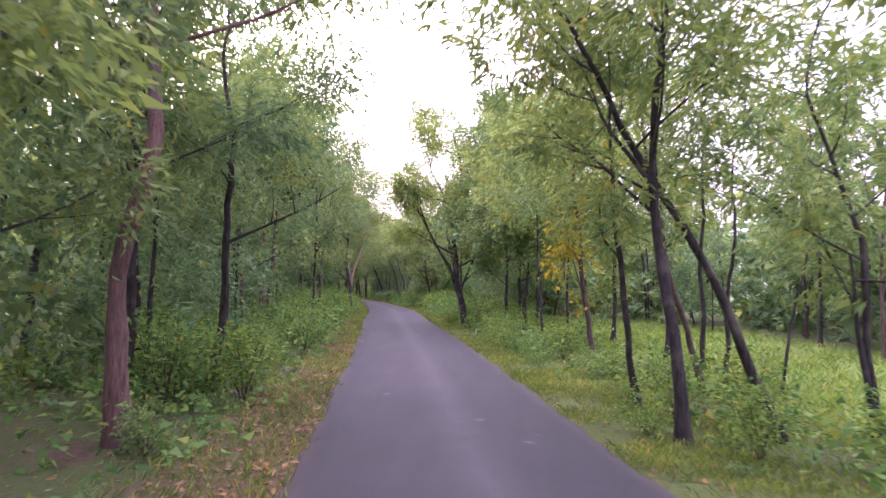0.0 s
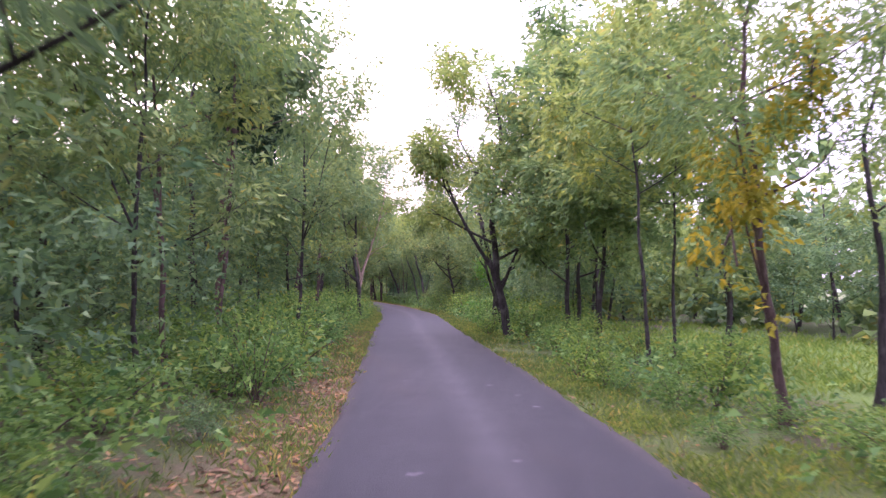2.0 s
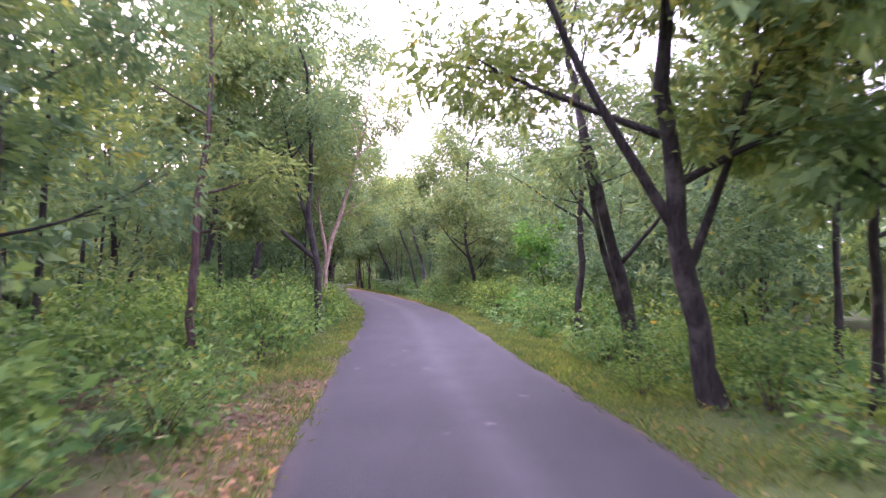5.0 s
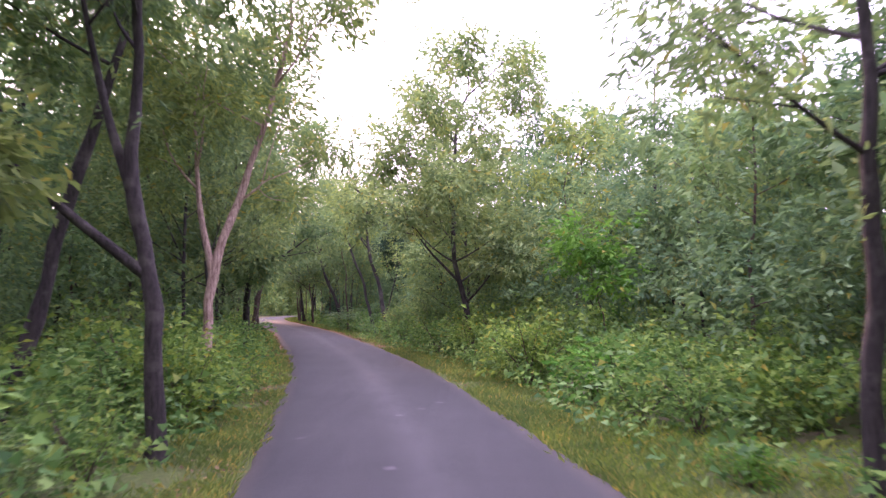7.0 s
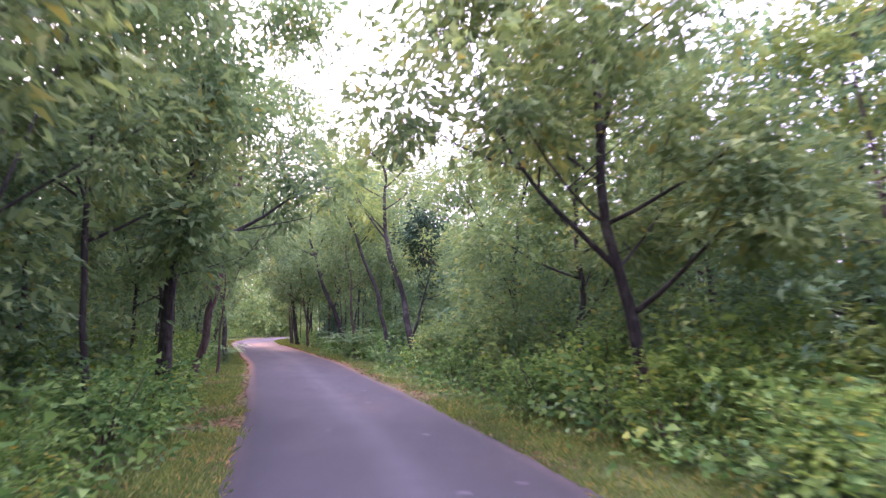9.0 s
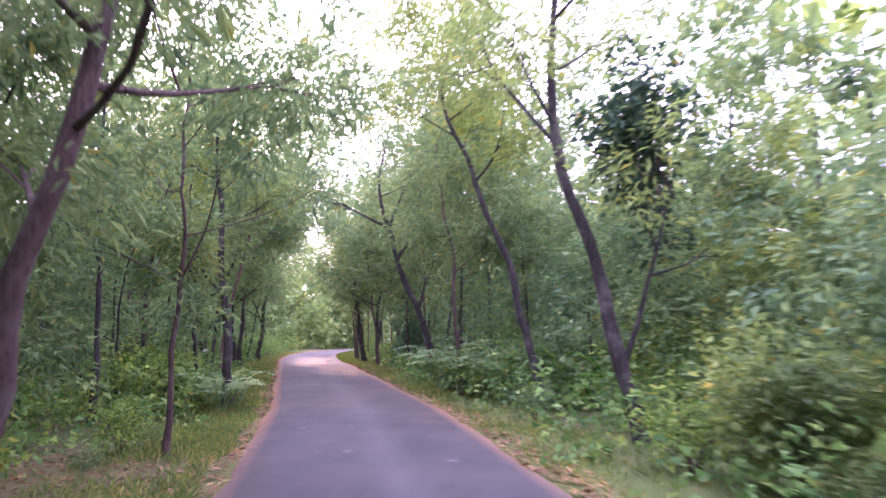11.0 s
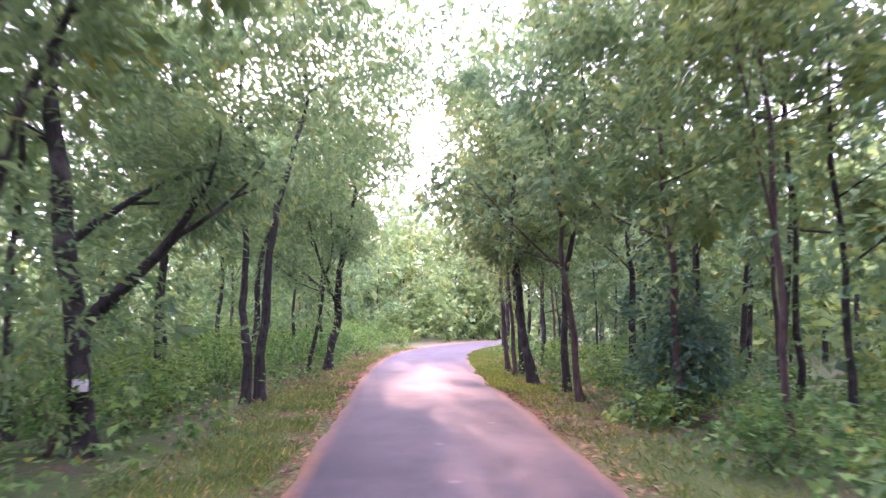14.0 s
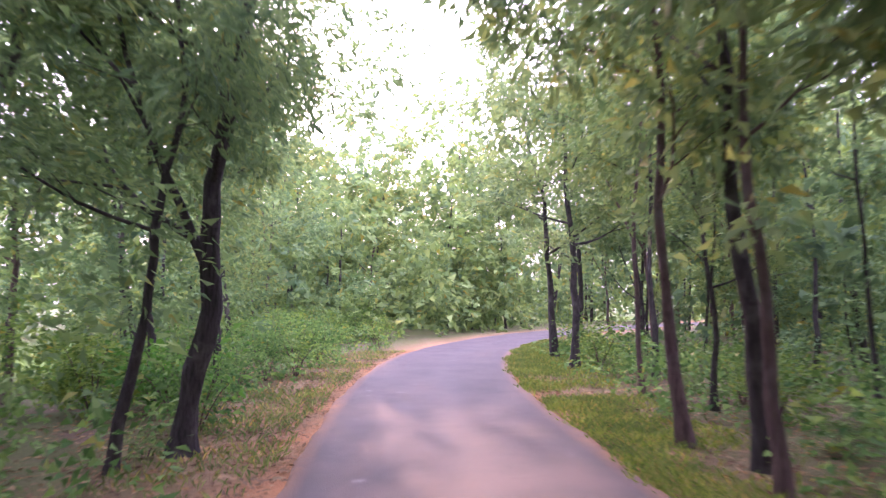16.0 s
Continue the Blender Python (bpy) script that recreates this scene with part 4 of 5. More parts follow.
KINDS = {
    "near": [kind_of_tree("slender roadside tree with fine narrow leaves", 10.5, 0.16, 0.2, 2.7, 8200, (0.18, 0.056), DARK, 141, 11, [(3.2, 1.2, 6.5, 0.6)]),
             kind_of_tree("slender roadside tree with fine yellow-green leaves", 10.0, 0.14, 0.2, 2.6, 8200, (0.18, 0.054), DARK_Y, 142, 11),
             kind_of_tree("dark roadside tree with a wide fine-leaved crown", 11.0, 0.17, 0.2, 2.9, 8400, (0.18, 0.058), DARK_D, 143, 11, [(2.8, -1.0, 6.0, 0.55)])],
    "tall": [kind_of_tree("tall slender tree with a high green crown", 11.5, 0.18, 0.18, 3.0, 3600, (0.28, 0.115), DARK, 101, 9),
             kind_of_tree("tall slender tree with a yellow-green crown", 10.5, 0.15, 0.18, 2.7, 3500, (0.28, 0.11), DARK_Y, 102, 9),
             kind_of_tree("tall brown-barked tree with a loose crown", 12.0, 0.2, 0.2, 3.2, 3800, (0.28, 0.115), BROWN, 103, 8, [(3.5, 1.6, 8.0, 0.6)]),
             kind_of_tree("tall dark tree with a deep-green crown", 11.0, 0.18, 0.14, 2.8, 3600, (0.28, 0.115), DARK_D, 104, 8)],
    "mid": [kind_of_tree("bushy tree leafy almost to the ground", 6.5, 0.12, 0.08, 2.0, 4600, (0.17, 0.064), DARK, 111, 8, [(1.0, 1.0, 4.0, 0.6)]),
            kind_of_tree("bushy tree with drooping deep-green leaves", 5.8, 0.11, 0.07, 2.0, 4600, (0.165, 0.066), DARK_D, 112, 8),
            kind_of_tree("bushy tree with yellow-green leaves", 6.8, 0.11, 0.1, 1.9, 4400, (0.17, 0.062), BROWN_Y, 113, 8)],
    "open": [kind_of_tree("slender tree with a bare trunk and a loose light crown", 9.5, 0.14, 0.42, 2.0, 3600, (0.17, 0.06), DARK_Y, 151, 7),
             kind_of_tree("brown slender tree with a bare trunk and a loose crown", 8.8, 0.13, 0.4, 1.9, 3400, (0.17, 0.06), BROWN, 152, 7, [(2.4, 0.9, 5.2, 0.6)])],
    "young": [kind_of_tree("young slender tree with sparse leaves", 4.2, 0.07, 0.22, 1.0, 1600, (0.16, 0.055), BROWN, 121, 6),
              kind_of_tree("young tree with yellow-green leaves", 3.6, 0.06, 0.2, 0.95, 1500, (0.16, 0.055), DARK_Y, 122, 6)],
    "pole": [kind_of_tree("thin bare-stemmed tree with a small crown", 8.5, 0.11, 0.27, 1.6, 3300, (0.17, 0.06), DARK, 131, 5),
             kind_of_tree("thin bent tree with a small crown", 7.8, 0.09, 0.27, 1.6, 3300, (0.17, 0.06), DARK_Y, 132, 5, [(2.5, 0.9, 5.0, 0.6)])],
}
USED = set()
pick = random.Random(11)


def stand(kind, x, y, scale=1.0):
    """One more tree of a kind at a place: the first is the pattern itself, the others its copies."""
    ob = pick.choice(KINDS[kind])
    z = float(ground_z(np.array([x]), np.array([y]))[0]) - 0.03
    s = scale * pick.uniform(0.85, 1.15)
    m = Matrix.LocRotScale((x, y, z), Euler((pick.uniform(-0.06, 0.06), pick.uniform(-0.06, 0.06), pick.uniform(0, 6.28))), (s, s, s * pick.uniform(0.92, 1.08)))
    if ob.name in USED:
        copy_thing(ob, m)
    else:
        ob.matrix_basis = m
        USED.add(ob.name)
    TREE_SPOTS.append((x, y))


def free(x, y, gap):
    return all((x - a) ** 2 + (y - b) ** 2 > gap * gap for a, b in TREE_SPOTS)


def in_gap(x, y, z):
    """The gap in the crowns through which the low sun reaches the road before the bend."""
    dx, dy = x + 19.9, y - 100.8
    s = -0.394 * dx + 0.802 * dy + 0.3256 * z
    miss = (dx + 0.4174 * s) ** 2 + (dy - 0.8484 * s) ** 2 + (z - 0.3256 * s) ** 2
    return s > 4 and miss < 2.0 ** 2


OUTSTANDING = list(TREE_SPOTS)
LENGTH = len(MID) * 0.5
# bands: side, nearest and farthest offset, spacing along, kinds, gap
BANDS = [(-1, 3.5, 4.6, 3.0, ("near",), 1.6), (1, 3.5, 4.6, 3.0, ("near",), 1.6), (-1, 4.4, 6.0, 3.2, ("pole", "mid", "mid"), 1.4), (-1, 5.4, 9.5, 2.2, ("mid", "tall", "mid", "tall"), 1.5),
         (1, 4.4, 6.0, 3.2, ("pole", "mid", "mid"), 1.4), (1, 5.4, 9.5, 2.2, ("mid", "tall", "mid", "tall"), 1.5), (1, 15, 19, 3.2, ("mid", "tall", "mid"), 1.7)]
for side, near, far, gap_along, kinds, gap in BANDS:
    s = 22.0
    while s < LENGTH - 30:
        s += gap_along * pick.uniform(0.7, 1.3)
        o = side * pick.uniform(near, far)
        x, y = at_road(s, o)
        kind = pick.choice(kinds)
        true_off = abs(road_offset([x], [y])[0][0])
        if true_off < near - 0.4 or (far > 18 and y > 50):
            continue
        if side > 0 and y < 43 and o < 14:          # the open meadow, with trees along its edge only
            if o > 7.0:
                continue
            if pick.random() < 0.4:
                continue
            kind = "pole" if kind == "mid" and pick.random() < 0.6 else kind
        if side < 0 and y > 82:          # thin wood before the clearing
            if pick.random() < 0.12 or (true_off < 4.8 and y > 98):
                continue
            kind = pick.choice(("pole", "young", "mid", "mid")) if kind == "mid" else kind
        if side < 0 and 79 < y < 106 and kind in ("near", "tall", "mid", "pole"):
            kind = pick.choice(("open", "open", "young", "pole"))
        if side < 0 and 15 < y < 27 and kind == "near" and pick.random() < 0.6:
            continue
        if side < 0 and y < 36 and true_off < 6.2 and kind == "mid":
            kind = "open"
        if side < 0 and 36 < y < 50.5 and true_off < 8.0:      # room for the bare forked trunks
            continue
        if side < 0 and y > 107 and o > -7:         # low growth in the bend
            continue
        if side > 0 and 40 < y < 66 and true_off < 5.5:
            continue
        if side > 0 and y > 84 and true_off < 9:
            kind = "open" if pick.random() < 0.75 else kind
        if any(in_gap(x, y, z) for z in (4, 6, 8, 10)):
            continue
        if free(x, y, gap) and all((x - a) ** 2 + (y - b) ** 2 > 4.4 for a, b in OUTSTANDING):
            stand(kind, x, y, 0.66 if side > 0 and 63 < y < 80 and true_off < 9 else 1.0)
# trees that close the view beyond the bend
for k in range(52):
    x, y = pick.uniform(-46, -12), pick.uniform(122, 142)
    if abs(road_offset([x], [y])[0][0]) > 4.5 and free(x, y, 2.4) and not any(in_gap(x, y, z) for z in (5, 7, 9, 11)):
        stand(pick.choice(("tall", "mid", "tall")), x, y, 1.2)


# ---- the deep wood, too far in to tell its trees apart ----
def deep_wood(count, low, high, flake, leaf_count, mat, tone, seed, stems_too, bend=False):
    """Joined foliage, and trunks, of the wood between two distances from the road."""
    rng = np.random.default_rng(seed)
    spots = []
    while len(spots) < count:
        x, y = at_road(rng.uniform(4, LENGTH - 10), rng.choice((-1, 1)) * (low + (high - low) * rng.uniform(0, 1) ** 1.3))
        if bend:
            x, y = rng.uniform(-50, -4), rng.uniform(124, 152)
        elif rng.random() < 0.16:
            x, y = rng.uniform(-80, 30), rng.uniform(138, 172)
        off = road_offset([x], [y])[0][0]
        if abs(off) < low - 0.3 or (off > 0 and y < 46 and off < 18) or (off < 0 and 80 < y < 122 and off > -7.3):
            continue
        spots.append((x, y))
    places, sizes, stems = [], [], []
    for x, y in spots:
        h = rng.uniform(7.0, 11.5) * (1.25 if bend else 1.0)
        z = float(ground_z(np.array([x]), np.array([y]))[0])
        top = np.array([x + rng.normal(0, 0.5), y + rng.normal(0, 0.5), z + h * 0.85])
        stems.append(tube(np.array([[x, y, z - 0.1], [(x + top[0]) / 2 + rng.normal(0, 0.15), (y + top[1]) / 2, z + h * 0.42], top]), [rng.uniform(0.06, 0.13), 0.06, 0.02], 5))
        for q in range(12):
            zz = 0.3 + (h - 0.3) * (rng.uniform(0, 0.45) if q < 7 else rng.uniform(0.4, 1.0))
            if -30 < x < -19 and 80 < y < 120 and x < -20 - (y - 80) * 0.1:
                zz = 1.1 + 0.9 * zz      # open under the crowns before the clearing
            spot, size = (x + rng.normal(0, 1.1), y + rng.normal(0, 1.1), z + zz), rng.uniform(0.9, 1.4)
            if not in_gap(*spot) or rng.random() < 0.15:
                places.append(spot)
                sizes.append(size)
    v, f = flakes(places, sizes, leaf_count, flake[0], flake[1], rng)
    v[:, 2] = np.maximum(v[:, 2], -0.3)
    tagged(put("deep_wood_foliage", mesh_of("deep_wood_foliage", v, f), mat), tone + " foliage of the wood farther in", "woods", kind="stuff")
    if stems_too:
        v, f = joined(stems)
        tagged(put("deep_wood_trunks", mesh_of("deep_wood_trunks", v, f, True), BARK), "dark slender trunks of the wood farther in", "woods", kind="stuff")


deep_wood(230, 7.5, 16, (0.40, 0.18), 112000, LEAF_MID, "green", 77, True)
deep_wood(220, 10, 24, (0.52, 0.25), 80000, LEAF_YELLOW, "yellow-green", 78, True)
deep_wood(120, 5.0, 9, (0.42, 0.2), 80000, LEAF_YELLOW, "leafy green", 80, False, True)
deep_wood(260, 18, 42, (0.9, 0.55), 50000, LEAF_DEEP, "deep-green", 79, False)


# ---- leafy sprays of the crowns that meet over and beside the road ----
def hanging_canopy(label, mat, spans, count, leaf, seed, fine=False):
    """Joined sprays of outer twigs. spans: (from y, to y, side, near, far, low, high, sprays); over the road they hang higher."""
    rng = np.random.default_rng(seed)
    places, sizes = [], []
    for y0, y1, side, near, far, low, high, sprays in spans:
        k0, k1 = np.argmin(np.abs(MID[:330, 1] - y0)), np.argmin(np.abs(MID[:330, 1] - y1))
        for q in range(sprays):
            o = rng.uniform(near, far)
            x, y = at_road(rng.uniform(k0, k1) * 0.5, side * o)
            z = low + (high - low) * rng.uniform(0, 1) + max(0.0, 3.2 - o) * 0.9
            for w in range(3):
                spot, size = (x + rng.normal(0, 0.5), y + rng.normal(0, 0.5), z + rng.normal(0, 0.35)), rng.uniform(0.35, 0.75)
                if not in_gap(*spot) or rng.random() < 0.15:
                    places.append(spot)
                    sizes.append(size)
    v, f = leaves(places, sizes, count, leaf[0], leaf[1], rng) if fine else flakes(places, sizes, count, leaf[0], leaf[1], rng)
    tagged(put("hanging_canopy", mesh_of("hanging_canopy", v, f), mat), label, "foliage", kind="stuff")


hanging_canopy("green leafy sprays of crowns meeting over the road", LEAF_MID,
               [(78, 112, -1, 1.2, 6.0, 3.0, 8.5, 150), (78, 108, 1, 1.8, 6.5, 3.4, 8.5, 80), (50, 76, -1, 2.6, 5.5, 3.8, 8.5, 100), (62, 75, -1, 3.0, 7.5, 2.8, 7.5, 110), (52, 62, -1, 1.8, 4.2, 5.4, 9.0, 46), (73, 85, 1, 3.0, 7.0, 4.2, 9.0, 60), (69, 79, -1, 3.0, 7.0, 4.2, 8.5, 40), (91, 98, -1, 4.6, 7.5, 1.2, 5.0, 40), (98, 109, -1, 4.5, 8.5, 4.2, 8.5, 36), (86, 98, -1, 0.0, 4.0, 5.0, 9.0, 36), (100, 124, 1, 0.3, 5.0, 5.0, 9.0, 44), (78, 94, 1, 1.0, 4.5, 4.8, 9.0, 44), (54, 62, 1, 3.4, 6.5, 2.8, 6.0, 22), (66, 80, 1, 4.6, 7.5, 2.0, 4.6, 40), (86, 108, -1, 0.0, 3.0, 4.2, 8.0, 70),
                (40, 54, -1, 2.4, 6.5, 5.4, 9.0, 70), (78, 102, -1, 4.5, 8.0, 0.2, 2.0, 30), (92, 114, -1, 3.5, 10.0, 4.5, 8.5, 80), (100, 118, -1, 0.5, 4.0, 5.5, 8.5, 40)],
               106000, (0.185, 0.062), 91, True)
hanging_canopy("yellow-green leafy sprays of crowns beside the road", LEAF_YELLOW,
               [(10, 38, -1, 3.4, 7.5, 3.0, 8.0, 75), (28, 37, 1, 3.2, 7.0, 3.0, 7.5, 40), (33, 43, 1, 4.0, 7.5, 6.0, 11.0, 40), (84, 120, 1, 2.2, 6.0, 3.2, 8.0, 60), (98, 124, -1, 3.6, 9.0, 1.2, 7.0, 90), (86, 106, -1, 2.0, 6.0, 4.0, 8.5, 50)], 60000, (0.18, 0.06), 92)
hanging_canopy("deep-green sprays of crowns farther in", LEAF_DEEP,
               [(14, 38, -1, 4.5, 9.0, 1.6, 7.0, 80), (50, 62, -1, 4.5, 9.0, 1.6, 7.0, 50), (40, 62, 1, 4.5, 10.0, 1.4, 4.6, 80), (66, 84, 1, 5.0, 10.0, 1.2, 4.6, 70), (66, 96, -1, 4.5, 9.0, 2.0, 7.5, 80), (84, 118, 1, 6.0, 10.0, 1.6, 5.5, 36),
                (6, 37, -1, 4.6, 8.5, 0.8, 3.2, 65), (52, 64, -1, 4.6, 8.5, 0.8, 3.2, 30), (48, 74, 1, 4.6, 8.5, 0.8, 3.2, 70), (74, 92, 1, 4.2, 8.5, 0.4, 4.4, 80), (88, 114, -1, 7.5, 11.5, 0.5, 5.0, 80), (94, 114, 1, 7.0, 9.5, 0.4, 3.0, 22)], 156000, (0.165, 0.056), 93)
# lighter leaf material puts the haze of distance into the colour
hanging_canopy("green foliage closing the view through the wood, coloured lighter for haze", LEAF_YELLOW,
               [(44, 90, 1, 9, 19, 0.3, 6.0, 220), (4, 70, -1, 10, 20, 0.3, 6.5, 220), (66, 84, -1, 9, 18, 0.3, 6.0, 70), (84, 126, -1, 13, 26, 1.0, 9.0, 230), (84, 124, 1, 9, 18, 0.4, 7.0, 150)], 56000, (0.55, 0.26), 94)
hanging_canopy("green crowns arching over the road ahead", LEAF_MID,
               [(80, 106, -1, 0.0, 3.4, 4.2, 8.0, 85), (84, 104, 1, 0.5, 3.0, 4.8, 8.5, 30), (88, 102, 1, 2.0, 6.0, 5.0, 9.0, 45), (104, 122, -1, 2.0, 9.0, 4.0, 9.5, 130), (52, 66, -1, 2.6, 4.5, 4.6, 8.5, 45), (76, 84, 1, 1.5, 5.0, 4.0, 7.5, 30)], 60000, (0.185, 0.06), 96)
hanging_canopy("fine yellow-green twigs hanging beside the meadow", LEAF_YELLOW, [(14, 26, 1, 2.6, 6.5, 4.2, 8.0, 34), (14, 30, -1, 2.8, 5.0, 5.0, 8.0, 30)], 16000, (0.15, 0.045), 97)
hanging_canopy("blue-green distant tree line beyond the meadow", LEAF_DEEP, [(-6, 66, 1, 17.5, 26, -0.1, 5.2, 260), (-6, 66, 1, 26, 32, 0.0, 7.0, 160)], 42000, (0.5, 0.26), 95)


# ---- undergrowth ----
def kind_of_shrub(label, *args, **more):
    return tagged(build_shrub("shrub", *args, **more), label, "shrub", "undergrowth")


SHRUBS = [kind_of_shrub("broad-leaved green shrub on the forest floor", 1.15, 0.75, 820, (0.092, 0.050), LEAF_SHRUB, 201), kind_of_shrub("dense green shrub with pointed leaves", 0.95, 0.8, 840, (0.098, 0.040), LEAF_SHRUB, 202),
          kind_of_shrub("deep-green leafy shrub under trees", 1.25, 0.7, 820, (0.090, 0.048), LEAF_DEEP, 203), kind_of_shrub("loose shrub with light-green leaves", 1.0, 0.7, 680, (0.096, 0.046), LEAF_SHRUB, 204, stems=8),
          kind_of_shrub("fresh bright-green shrub with soft leaves", 0.9, 0.6, 560, (0.098, 0.058), LEAF_BRIGHT, 205), kind_of_shrub("low yellow-green weed by the road", 0.55, 0.5, 380, (0.12, 0.042), LEAF_YELLOW, 206)]
for x, y, h in ((-3.3, 65.2, 1.9), (-3.7, 68.6, 2.3), (-2.1, 66.8, 2.9), (-5.0, 71.0, 1.6), (-1.2, 63.4, 2.2)):
    tall = build_shrub("tall_shrub", h, h * 0.5, 3000, (0.13, 0.066), LEAF_DEEP, int(x * 31 + y * 17), stems=11)
    tall.location = (x, y, float(ground_z(np.array([x]), np.array([y]))[0]) - 0.02)
    tagged(tall, "tall dark-green broad-leaved bush at the road's edge", "shrub", "tall bushes")
for x, y, h in ((-9.9, 82.9, 1.4), (-9.2, 81.9, 1.3), (-8.4, 83.2, 1.6), (-9.1, 84.3, 1.6), (-10.9, 87.9, 1.3), (-7.9, 81.0, 1.4), (-8.6, 80.9, 1.2), (-7.5, 82.5, 1.6), (-8.2, 82.0, 1.5), (-16.9, 81.2, 0.95), (-16.1, 79.8, 0.9), (-15.3, 78.2, 0.85), (-13.7, 77.5, 0.9), (-14.3, 76.6, 0.95), (-14.9, 77.6, 1.0), (-14.1, 79.2, 0.8)):
    frond = build_frond_shrub("frond_shrub", h, 17, LEAF_PALE, int(x * 13 + y * 29))
    frond.location = (x, y, float(ground_z(np.array([x]), np.array([y]))[0]) - 0.02)
    tagged(frond, "pale-green shrub of arching feathery fronds on the verge", "shrub", "feathery shrubs")
SHRUB_USED = set()


def shrub(k, x, y, scale):
    ob = SHRUBS[k]
    z = float(ground_z(np.array([x]), np.array([y]))[0]) - 0.02
    m = Matrix.LocRotScale((x, y, z), Euler((0, 0, pick.uniform(0, 6.28))), (scale, scale, scale * pick.uniform(0.8, 1.15)))
    if ob.name in SHRUB_USED:
        copy_thing(ob, m)
    else:
        ob.matrix_basis = m
        SHRUB_USED.add(ob.name)


for k, x, y, sc in ((0, -6.0, 48.5, 1.1), (3, -6.3, 49.5, 1.15), (1, -6.2, 50.2, 1.0), (0, -6.9, 48.3, 1.1), (3, -6.9, 51.8, 1.1), (4, -6.85, 80.0, 1.35), (4, -6.2, 78.9, 1.2), (4, 0.1, 51.0, 1.1)):
    shrub(k, x, y, sc)
BACK_SHRUBS = []


def thicket(side, y0, y1, near, far, step, size, kinds=(0, 1, 2, 3, 0, 1, 3, 5)):
    """Shrubs along one side of the road between two places; those farther in are kept for one joined thicket."""
    s0, s1 = road_offset([np.interp(y0, MID[:, 1][:340], MID[:, 0][:340])], [y0])[1][0], road_offset([np.interp(y1, MID[:, 1][:340], MID[:, 0][:340])], [y1])[1][0]
    s = s0
    while s < s1:
        s += step * pick.uniform(0.6, 1.4)
        o = pick.uniform(near, far)
        x, y = at_road(s, side * o)
        sc = size * pick.uniform(0.7, 1.25)
        sc = min(sc, max(0.35, (o - 1.75) / 0.9))
        if near > 3.75:
            BACK_SHRUBS.append((x, y, sc))
        else:
            shrub(pick.choice(kinds), x, y, sc)


thicket(-1, 4, 13, 2.9, 4.4, 1.3, 0.5, (2, 1, 5))
thicket(-1, 13, 42, 2.8, 4.4, 0.8, 1.05)
thicket(1, 8, 40, 2.5, 3.6, 1.1, 0.6, (1, 3, 5, 5, 0))
thicket(-1, 6, 15, 4.2, 7.0, 1.8, 0.6)
thicket(-1, 15, 46, 4.2, 7.0, 1.3, 0.95)
thicket(-1, 42, 64, 2.8, 4.2, 0.7, 0.98)
thicket(-1, 42, 66, 4.2, 7.0, 1.2, 1.0)
thicket(-1, 72, 84, 2.9, 4.2, 1.0, 0.75)
thicket(-1, 64, 72, 4.0, 5.0, 1.2, 0.7)
thicket(-1, 66, 84, 3.8, 6.5, 1.5, 1.0)
thicket(-1, 84, 104, 3.4, 5.4, 1.3, 0.85)
thicket(-1, 84, 106, 5.0, 8.0, 1.8, 1.1)
thicket(-1, 104, 126, 3.2, 9.0, 0.62, 1.1, (0, 1, 3, 4, 0, 3))
thicket(1, 6, 40, 3.3, 5.4, 1.5, 0.75)
thicket(1, 24, 42, 3.2, 4.8, 1.5, 0.85)
thicket(1, 38, 47, 3.0, 4.6, 0.9, 0.5, (5, 3, 4, 5))
thicket(1, 38, 47, 5.0, 7.5, 1.0, 0.9)
thicket(1, 46, 58, 3.2, 4.6, 0.8, 0.95)
thicket(1, 46, 58, 4.4, 6.8, 0.8, 1.15, (0, 1, 2, 3))
thicket(1, 52, 84, 3.0, 4.6, 0.85, 1.05, (2, 2, 0, 1, 3))
thicket(1, 52, 84, 4.4, 7.0, 1.0, 1.25)
thicket(1, 84, 96, 3.2, 5.0, 1.3, 0.9)
thicket(1, 94, 120, 3.6, 7.0, 1.6, 0.9, (0, 2, 2, 1))


def back_thicket():
    """The second row of shrubs, grown into one another, as one mesh."""
    rng = np.random.default_rng(57)
    places, sizes = [], []
    for x, y, sc in BACK_SHRUBS:
        z = float(ground_z(np.array([x]), np.array([y]))[0])
        for k in range(7):
            a, r = rng.uniform(0, 6.28), rng.uniform(0.1, 0.7) * sc
            places.append((x + math.cos(a) * r, y + math.sin(a) * r, z + sc * rng.uniform(0.15, 1.1)))
            sizes.append(0.3 * sc)
    v, f = flakes(places, sizes, 700 * len(BACK_SHRUBS), 0.13, 0.06, rng)
    v = v.reshape(-1, 3, 3)
    v[:, :, 2] += np.maximum(0.0, -0.3 - v[:, :, 2].min(1))[:, None]
    tagged(put("thicket", mesh_of("thicket", v.reshape(-1, 3), f), LEAF_SHRUB), "dense green thicket of shrubs under the trees", "undergrowth", kind="stuff")


back_thicket()


